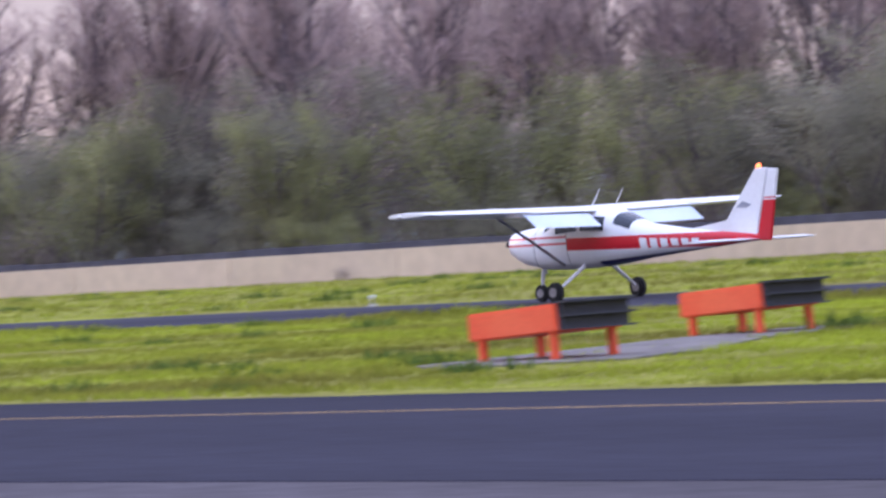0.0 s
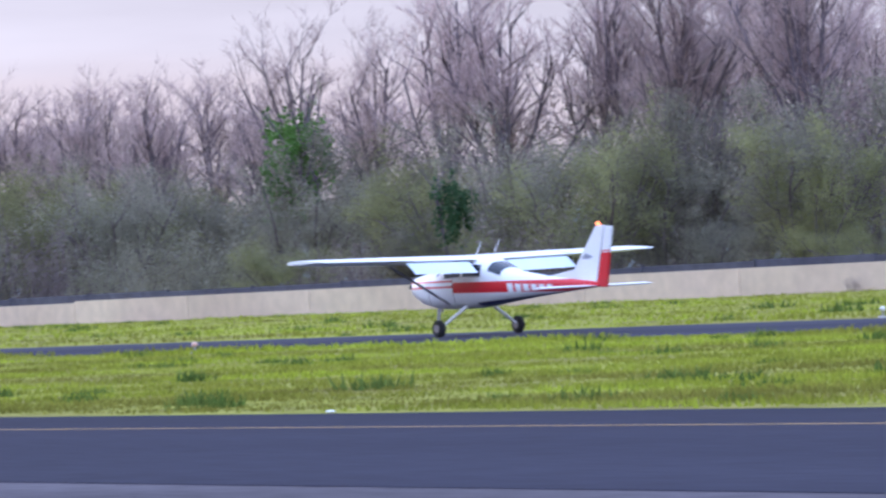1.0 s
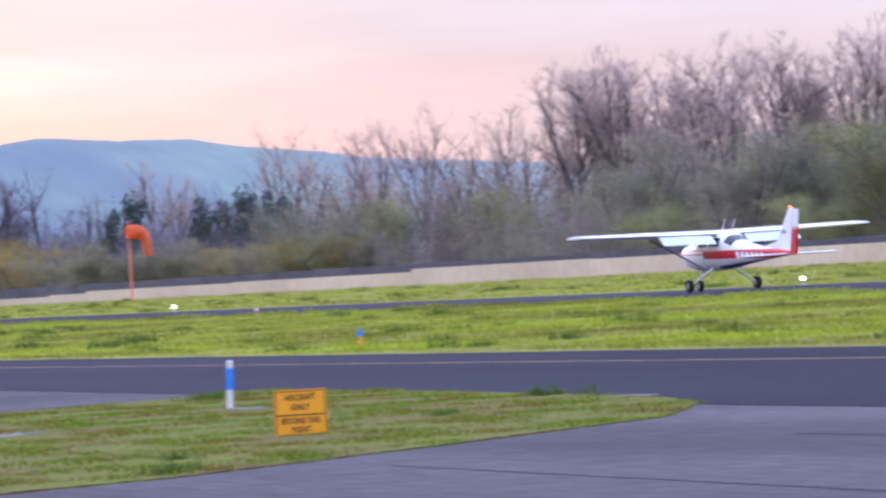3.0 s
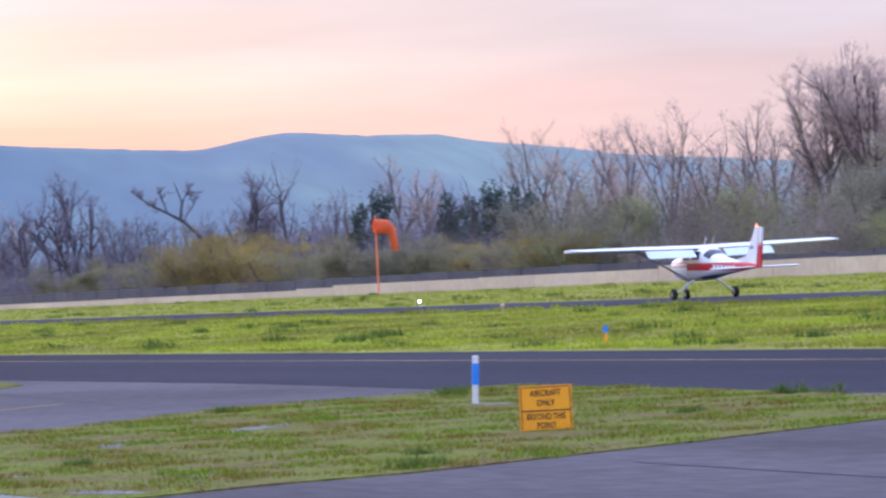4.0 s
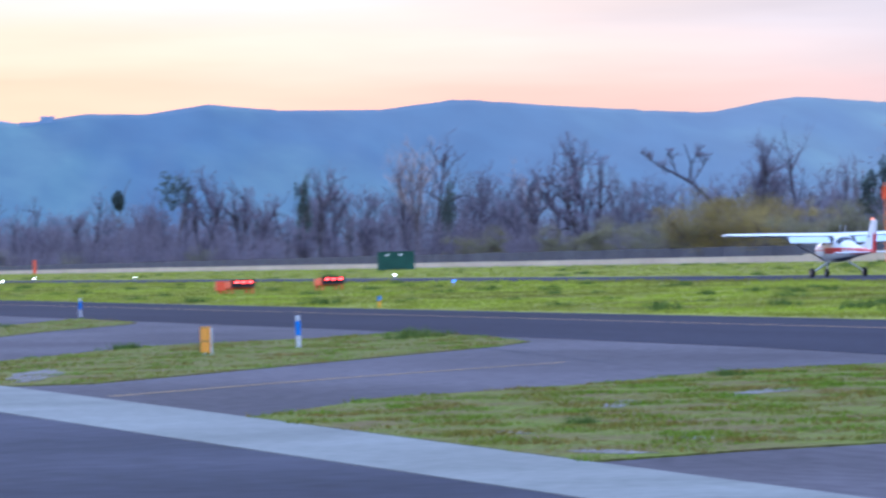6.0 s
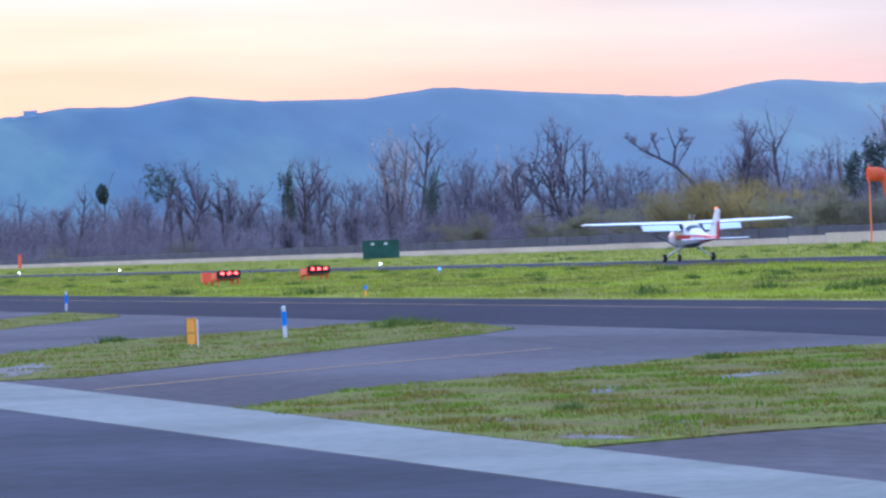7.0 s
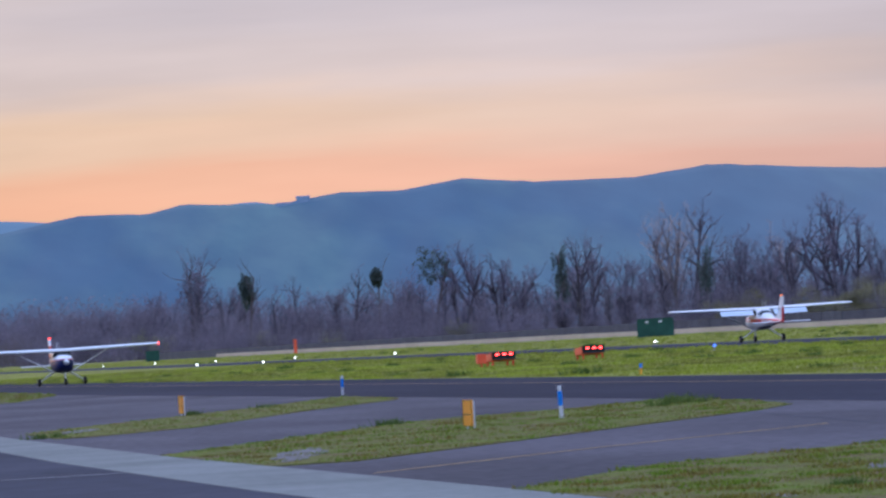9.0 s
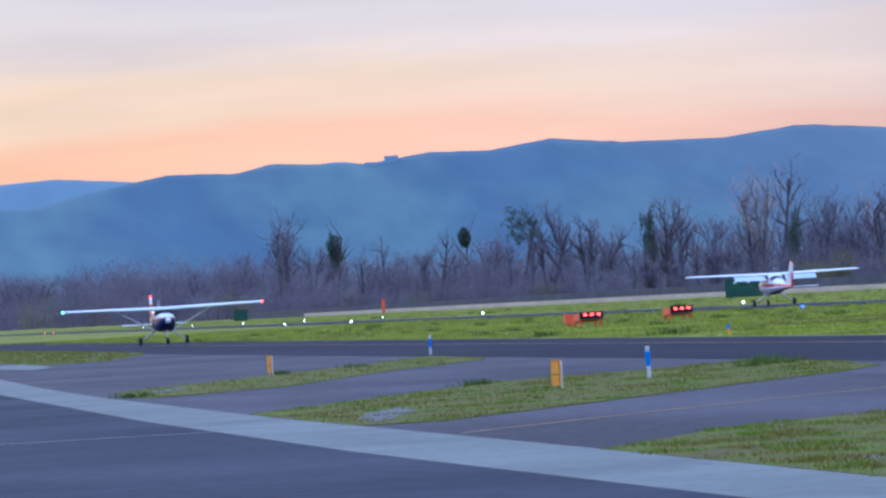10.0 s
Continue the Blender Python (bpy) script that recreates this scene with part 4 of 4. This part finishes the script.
def leaning_tree(seed):
    """A dark trunk that leans far to its -x side and forks."""
    g = Growth(seed)
    trunk = [Vector(p) for p in ((0.3, 0, -0.1), (0.2, 0, 3.0), (0, 0, 4.2), (-2.2, 0.1, 6.6), (-3.6, 0, 7.4), (-5.2, -0.1, 8.3))]
    g.tube(trunk, [0.28, 0.24, 0.21, 0.16, 0.11, 0.05], 6)
    fork = [Vector(p) for p in ((-2.5, 0.1, 6.8), (-2.3, 0, 8.2), (-2.9, 0, 10.0))]
    g.tube(fork, [0.12, 0.09, 0.03], 5)
    twigs = spec(kids=[7, 5, 6], crook=0.28, spread=0.9, twig=0.4, thick=0.03, bare=0.3)
    for at, way, size in ((trunk[3], (0.5, 0.2, 1), 2.4), (trunk[4], (-0.3, 0.3, 1), 2.0), (trunk[5], (-1, 0, 0.8), 1.3), (fork[1], (0.6, 0, 1), 1.6), (trunk[4], (-1, -0.3, 0.3), 1.8)):
        g.branch(at, Vector(way).normalized(), size, 0.07, 0, twigs)
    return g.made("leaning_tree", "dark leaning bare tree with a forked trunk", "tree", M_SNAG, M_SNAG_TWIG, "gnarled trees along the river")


def stand(az, x):
    """The place at x across, in the direction az degrees to the right of the runway's."""
    return x, x / math.tan(radians(az))


def plant(model, az, x, top_el, rng, used, widen=1.0, turn=None):
    """Stands a copy of model (10 m high) so that its top reaches top_el degrees above the eye's level."""
    px, py = stand(az, x)
    height = EYE + math.hypot(px, py) * math.tan(radians(top_el))
    m = pose(px, py, 0, 0, 0, rng.uniform(0, 360) if turn is None else turn) @ Matrix.Diagonal((height / 10 * widen, height / 10 * widen, height / 10, 1))
    if model.name not in used:
        used.add(model.name)
        model.matrix_basis = m
        return model
    keep = model.scale.copy()
    model.scale = (1, 1, 1)
    made = copy_thing(model, m)
    model.scale = keep
    return made


TALL_EL = ([4, 4.7, 5.5, 7.5, 9.6, 10.6, 12.2, 13.3, 14.6, 16, 17.5, 19, 20.5, 22.2, 23.2, 23.8, 26, 27, 31, 36, 50],
           [0.6, 0.62, 0.7, 0.85, 0.9, 1.0, 1.05, 1.15, 1.05, 1.1, 1.2, 1.15, 1.4, 1.75, 1.8, 2.4, 2.5, 2.65, 3.2, 4.1, 4.6])
MASS_EL = ([4, 6, 8, 11, 13, 15.4, 17, 19, 20.5, 21.9, 23, 24.4, 26.4, 30.7, 33, 36.5, 50], [0.6, 0.62, 0.56, 0.5, 0.54, 0.58, 0.66, 0.85, 1.02, 1.04, 1.12, 1.4, 1.58, 1.76, 1.84, 2.2, 2.4])
# single trees that stand out: direction and height of the top, in degrees
SNAGS = ((6.97, 0.52), (7.3, 0.6), (8.06, 0.8), (8.67, 0.75), (9.01, 0.84), (9.52, 0.93), (10.81, 1.02), (11.11, 1.14), (11.3, 1.0), (12.12, 1.18), (12.34, 1.08),
         (13.16, 1.25), (13.46, 1.54), (14.67, 1.13), (15.03, 1.45), (15.31, 1.29), (17.13, 1.45), (17.75, 1.53))
DUSKY = ((8.41, 0.76), (10.18, 0.88), (11.52, 0.9), (12.66, 0.9), (14.05, 1.13), (14.25, 1.0), (14.4, 0.94), (15.75, 1.07), (16.1, 0.95), (17.45, 1.08), (18.16, 1.08), (16.6, 0.98))
PALE = ((13.30, 1.44), (14.59, 1.15), (18.99, 1.49), (19.24, 1.3), (20.5, 1.8), (20.82, 1.68), (21.21, 1.68), (21.57, 1.77), (22.09, 1.95), (22.54, 1.8), (22.97, 1.9), (23.29, 1.74))
CROWNS = ((23.84, 2.47), (24.15, 2.4), (24.46, 2.5), (24.85, 2.26), (25.29, 2.56), (25.65, 2.25), (26.24, 2.57), (26.66, 2.2), (27.16, 2.70),
          (27.95, 2.6), (28.53, 2.4), (28.97, 2.78), (29.59, 2.72), (30.11, 2.7), (30.69, 2.76), (31.22, 2.8), (31.73, 2.8))
IVY = ((11.98, 1.05), (13.65, 1.0), (18.49, 1.1), (18.75, 1.16), (19.54, 1.13), (19.79, 1.14), (20.04, 1.17), (20.26, 1.16), (20.49, 1.15))
AMBER = ((16.91, 0.72), (16.6, 0.6), (17.2, 0.6), (17.5, 0.54), (20.74, 0.46), (19.9, 0.42))
OLIVE = ((16.45, 0.52), (16.0, 0.45), (17.9, 0.51), (18.4, 0.50), (18.9, 0.46), (19.4, 0.44), (15.5, 0.38), (15.0, 0.3), (20.3, 0.5), (14.0, 0.3))


def build_woods():
    rng, used = random.Random(11), set()
    talls = [tall_tree(s) for s in range(6)]
    open_talls = [tall_tree(10 + s, (4, 6), "open bare tree with spreading pale limbs", (9, 6, 6)) for s in range(4)]
    snags = [snag_tree(40 + s) for s in range(7)]
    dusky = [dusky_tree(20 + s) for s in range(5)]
    # the brush again in its haze tinted colour, for the far wood
    haze_brush = [brush(97 + s, M_HAZE_BRUSH) for s in range(3)]
    willows = [willow(70 + s, m) for s, m in enumerate((M_WILLOW, M_WILLOW_GREY, M_WILLOW, M_WILLOW_GREY))]
    brushes = [brush(90 + s, m) for s, m in enumerate((M_BRUSH, M_BRUSH, M_WILLOW_GREY))]
    amber, olive = willow(80, M_AMBER), willow(81, M_OLIVE)
    low, high = (lambda az: float(np.interp(az, *MASS_EL))), (lambda az: float(np.interp(az, *TALL_EL)))
    for models, places, x0, x1, widen in ((snags, SNAGS, 166, 176, 0.72), (dusky, DUSKY, 168, 180, 0.85), (open_talls, PALE, 170, 186, 0.85), (talls, CROWNS, 168, 186, 0.92)):
        for k, (a, e) in enumerate(places):
            plant(models[(k * 3 + 1) % len(models)], a, rng.uniform(x0, x1), e, rng, used, widen)
    plant(leaning_tree(60), 16.78, 166, 1.27, rng, used, 1.0, -16.75)
    az = 46.5
    while az > 31.9:  # the tall crowns that go on past the last of them
        x = rng.uniform(166, 196)
        dist = x / math.sin(radians(az))
        plant(rng.choice(talls), az, x, high(az) * rng.uniform(0.86, 1.06), rng, used, 0.85)
        az -= math.degrees((3.4 if az > 37 else 5.4) * rng.uniform(0.6, 1.4) / dist)
    az = 46.5
    while az > 4.2:  # lower crowns between them
        x = rng.uniform(172, 215)
        dist = x / math.sin(radians(az))
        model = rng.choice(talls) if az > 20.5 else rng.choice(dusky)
        plant(model, az, x, high(az) * (rng.uniform(0.55, 0.8) if az > 20.5 else rng.uniform(0.6, 0.9)), rng, used, 1.0)
        az -= math.degrees((3.4 if az > 37 else 6.0 if az > 23.5 else 4.6 if az > 15 else 3.4) * rng.uniform(0.6, 1.4) / dist)
    az = 46.5
    while az > 4.2:  # thickets in the middle
        x = rng.uniform(153, 168)
        dist = x / math.sin(radians(az))
        model = rng.choice(willows + brushes) if az > 37 else rng.choice(willows + willows + brushes[:1]) if az > 20.4 else rng.choice(haze_brush + haze_brush + dusky)
        plant(model, az, x, low(az) * (rng.uniform(0.84, 1.08) if az > 20.4 else rng.uniform(0.6, 1.1)), rng, used, 1.1)
        az -= math.degrees((3.4 if az > 20.4 else 4.4) * rng.uniform(0.7, 1.3) / dist)
    az = 46.5
    while az > 4.2:  # brush behind the wall
        x = rng.uniform(150, 156)
        dist = x / math.sin(radians(az))
        plant(rng.choice(brushes + willows if az > 20 or rng.random() < 0.25 else haze_brush), az, x, min(low(az) * 0.6, 1.0) * rng.uniform(0.6, 1.05), rng, used, 1.4)
        az -= math.degrees(4.0 * rng.uniform(0.7, 1.3) / dist)
    az = 46.5
    while az > 4.2:  # the far side of the wood
        x = rng.uniform(200, 240)
        dist = x / math.sin(radians(az))
        plant(rng.choice(brushes if az > 20.4 else haze_brush), az, x, low(az) * rng.uniform(0.9, 1.25), rng, used, 1.3)
        az -= math.degrees(5.0 * rng.uniform(0.7, 1.3) / dist)
    for model, places, label in ((amber, AMBER, "amber-tinged willow thicket beside the wall"), (olive, OLIVE, "dull olive willow thicket beside the wall")):
        for a, e in places:
            tagged(plant(model, a, rng.uniform(149, 151), e + 0.08, rng, used, 1.6), label)
    plant(willows[0], 36.2, 152, 2.35, rng, used, 0.85)
    plant(willows[2], 38.6, 152, 2.0, rng, used, 0.85)
    tagged(plant(brushes[0], 39.08, 141.2, -0.17, rng, used, 1.3), "small dry bush at the foot of the concrete wall")
    spring = clad_tree(120, M_SPRING, "spring_tree", "slender tree with fresh bright green leaves", 2.0, 3.6, 6.7, 2600)
    plant(spring, 32.72, 160, 2.60, rng, used)
    plant(clad_tree(121, M_EVERGREEN, "evergreen_bush", "dark evergreen bush amid bare trees", 2.2, 3.0, 7.2, 2000), 34.53, 151, 1.46, rng, used, 0.9)
    ivies = [clad_tree(122 + k, M_IVY, "ivy_clad_tree", "dark ivy-clad tree amid bare trees", 1.7, 3.6, 6.4) for k in range(3)]
    for k, (a, e) in enumerate(IVY):
        plant(ivies[k % 3], a, 166, e, rng, used, 0.9 if a > 15 else 0.6)
    plant(clad_tree(126, M_IVY, "shaggy_palm", "shaggy dark palm on a bare trunk", 1.2, 2.9, 7.4, 1500, 0.4), 8.36, 163, 1.06, rng, used, 0.95)
    plant(clad_tree(128, M_IVY, "round_topped_palm", "bare trunk with a dense round dark top", 1.15, 1.75, 8.5, 1100, 0.25), 9.86, 165, 1.09, rng, used, 0.9)
    fork = clad_tree(131, M_SNAG_TWIG, "forked_tree", "tall forked tree with a thin twiggy crown", 2.3, 3.4, 7.0, 900)
    plant(fork, 7.73, 164, 1.3, rng, used, 0.8)
    plant(snags[3], 7.68, 165, 1.28, rng, used, 0.9)
    plant(dusky[2], 7.8, 165, 1.15, rng, used, 0.6)
    leafy = clad_tree(133, M_IVY, "leafy_crowned_tree", "bare-limbed tree with a thin leafy crown", 2.4, 2.0, 8.0, 800)
    plant(leafy, 10.5, 164, 1.11, rng, used, 1.0)


build_woods()

# ---- grass and weeds ----
def inside(px, py, outline):
    hit = np.zeros(len(px), bool)
    n = len(outline)
    for i in range(n):
        (x0, y0), (x1, y1) = outline[i], outline[(i + 1) % n]
        if y0 != y1:
            cross = ((y0 > py) != (y1 > py)) & (px < (x1 - x0) * (py - y0) / (y1 - y0) + x0)
            hit ^= cross
    return hit


def blades(name, px, py, pz, height, spread, per, mat, label, rng, width=0.16):
    """Tufts of pointed blades at the given places, as one mesh."""
    n = len(px)
    w = rng.uniform(0, 2 * np.pi, (n, per))
    d = spread[:, None] * np.sqrt(rng.uniform(0, 1, (n, per)))
    bx, by = px[:, None] + d * np.cos(w), py[:, None] + d * np.sin(w)
    h = height[:, None] * rng.uniform(0.45, 1.1, (n, per))
    f = rng.uniform(0, 2 * np.pi, (n, per))
    half = h * width
    lean, la = h * rng.uniform(0.1, 0.9, (n, per)), rng.uniform(0, 2 * np.pi, (n, per))
    z = np.broadcast_to(pz[:, None], (n, per))
    a = np.stack([bx - half * np.cos(f), by - half * np.sin(f), z - 0.01], -1)
    b = np.stack([bx + half * np.cos(f), by + half * np.sin(f), z - 0.01], -1)
    c = np.stack([bx + lean * np.cos(la), by + lean * np.sin(la), z + h], -1)
    verts = np.stack([a, b, c], 2).reshape(-1, 3)
    me = bpy.data.meshes.new(name)
    me.from_pydata(verts.tolist(), [], np.arange(len(verts)).reshape(-1, 3).tolist())
    me.materials.append(mat)
    return tagged(new(name, me), label, kind="stuff")


def patchy(px, py, scale, seed):
    """Smooth patches between 0 and 1."""
    v = np.zeros(len(px))
    r = np.random.RandomState(seed)
    for k in range(6):
        a, p, s = r.uniform(0, np.pi), r.uniform(0, 6.28), scale * r.uniform(0.6, 1.6)
        v += np.sin((px * np.cos(a) + py * np.sin(a) * 0.6) / s * 6.28 + p)
    return 1 / (1 + np.exp(-v))


def build_grass():
    rng = np.random.RandomState(5)

    def scatter(n, x0, x1, y0, y1):
        # thicker near the camera: y is drawn evenly in its logarithm
        px = rng.uniform(x0, x1, n)
        py = y0 * (y1 / y0) ** rng.uniform(0, 1, n)
        az = np.degrees(np.arctan2(px, py))
        keep = (az > 3.8) & (az < 46.5)
        return px[keep], py[keep]

    px, py = scatter(70000, 30.9, 63.3, 28, 420)
    bare = inside(px, py, PAD) & (rng.uniform(0, 1, len(px)) < 0.94)
    px, py = px[~bare], py[~bare]
    p = patchy(px, py, 6, 1)
    rim = np.clip((px - 59.5) / 3.0, 0, 1)  # taller along the runway's edge
    blades("grass_between", px, py, -0.02 + 0 * px, 0.04 + (0.08 + 0.12 * rim) * p * rng.uniform(0.4, 1, len(px)), 0.16 + 0.2 * p, 6, M_GRASS, "lush yellow-green spring grass between taxiway and runway", rng, 0.3)
    px, py = scatter(26000, 76.2, 141.5, 70, 1000)
    p = patchy(px, py, 9, 2)
    blades("grass_beyond", px, py, -0.02 + 0 * px, 0.07 + 0.13 * p * rng.uniform(0.4, 1, len(px)), 0.2 + 0.25 * p, 5, M_GRASS, "yellow-green grass between runway and wall", rng, 0.3)
    for k, outline in enumerate(ISLANDS):
        xs, ys = [q[0] for q in outline], [q[1] for q in outline]
        n = (26000, 14000, 7000, 5000)[k]
        px, py = rng.uniform(min(xs), max(xs), n), rng.uniform(min(ys), max(ys), n)
        p = patchy(px, py, 1.3, 7 + k)
        keep = inside(px, py, outline) & (rng.uniform(0, 1, n) < 0.25 + p)
        px, py, p = px[keep], py[keep], p[keep]
        blades("island_grass", px, py, 0.002 + 0 * px, (0.05 if k == 3 else 0.014) + 0.042 * p * rng.uniform(0.3, 1, len(px)), 0.06 + 0.07 * p, 6, M_ISLAND_GRASS, "patchy olive and green grass on the paved island", rng, 0.28)
    # darker weeds, as separate clumps gathered in one sheet for each strip
    for name, n, x0, x1, y0, y1, size in (("weeds_between", 180, 32, 61, 40, 330, 0.20), ("weeds_beyond", 150, 77, 140, 90, 600, 0.32)):
        cx, cy = scatter(n, x0, x1, y0, y1)
        reach = size * rng.uniform(0.5, 1.5, len(cx))
        px, py = (np.repeat(c, 14) + rng.normal(0, 1, len(cx) * 14) * np.repeat(reach, 14) * k for c, k in ((cx, 0.8), (cy, 0.8)))
        blades(name, px, py, -0.02 + 0 * px, 0.20 * np.repeat(reach / size, 14) * rng.uniform(0.5, 1.2, len(px)) * (size / 0.3) ** 0.5, 0.2 + 0 * px, 6, M_WEED, "scattered dark green weed clumps in the grass", rng)
    cx, cy, cr = [], [], []
    for k, (x, y, s) in enumerate(((20.4, 47.0, 0.22), (19.4, 54.6, 0.2), (12.0, 34.8, 0.13), (16.0, 52.8, 0.12), (10.6, 39.3, 0.1), (11.8, 34.4, 0.08), (20.2, 86.0, 0.32), (20.0, 84.4, 0.24), (19.2, 83.0, 0.18), (14.2, 81.2, 0.2), (12.8, 37.0, 0.08), (17.5, 43.0, 0.08), (14.8, 110, 0.2), (17.2, 115, 0.2), (9.4, 90, 0.2), (32.4, 150.5, 0.5))):
        m = 26
        cx.append(x + rng.normal(0, s * 0.8, m))
        cy.append(y + rng.normal(0, s * 0.8, m))
        cr.append(np.full(m, s))
    cx, cy, cr = map(np.concatenate, (cx, cy, cr))
    blades("island_weeds", cx, cy, 0.002 + 0 * cx, (0.05 + 0.40 * cr) * rng.uniform(0.4, 1.1, len(cx)), 0.07 + 0 * cx, 7, M_WEED, "leafy green weeds on the grass islands", rng, 0.12)


M_ISLAND_GRASS = material("island_grass_blades", (0.225, 0.17, 0.045), (0.165, 0.25, 0.028), 0.9, 0.85, 0, 8, island=0.3, shade=0.3, spread=(0.42, 0.56), thin=True)
build_grass()

# bare gravel patches and pale stones on the islands
def gravel_patch(at, rx, ry, turn, seed):
    r = random.Random(seed)
    ring = []
    for k in range(22):
        a = 2 * math.pi * k / 22
        s = r.uniform(0.6, 1.1)
        ring.append((math.cos(a) * rx * s, math.sin(a) * ry * s))
    ob = part("gravel_patch", slab(ring, 0.012, -0.05), M_GRAVEL)
    ob.matrix_basis = pose(*at, -0.006, 0, 0, turn)
    tagged(ob, "bare pale gravel patch in the grass island", kind="structure")


for k, (x, y, rx, ry, turn) in enumerate(((9.9, 63.5, 0.35, 3.6, -12), (12.3, 44.1, 0.2, 1.2, -20), (14.4, 46.5, 0.25, 1.3, -30), (10.5, 35.7, 0.14, 0.4, 0), (9.7, 37.9, 0.15, 0.4, 0), (9.3, 33.6, 0.2, 0.6, 10), (18.1, 49.8, 0.25, 0.6, 0), (20.3, 45.0, 0.25, 0.5, 0), (10.6, 95.5, 0.35, 3, -12))):
    gravel_patch((x, y), rx, ry, turn, k)
litter = ball((0, 0, 0.02), (0.05, 0.08, 0.018))
tagged(part("pale_litter", litter, M_LABEL), "flat scrap of white litter at the grass edge", "litter").matrix_basis = pose(30.4, 46.8, -0.02)


def motions():
    rows = []
    for i in range(21):
        t = i * 0.5
        rows.append((t, pose(71.2, 79.12 + 23.478 * t + 0.0521 * t * t - 0.01957 * t ** 3 - 0.06, -0.01, 0, 0, 4.0 * math.exp(-(t / 5.0) ** 2))))
    walk(plane_1, rows)
    walk(plane_2, [(t, pose(29.67, 333.3 - 6.62 * t, -0.006, 0, 0, 180.8)) for t in (0, 2.5, 5, 7.5, 10)])


motions()
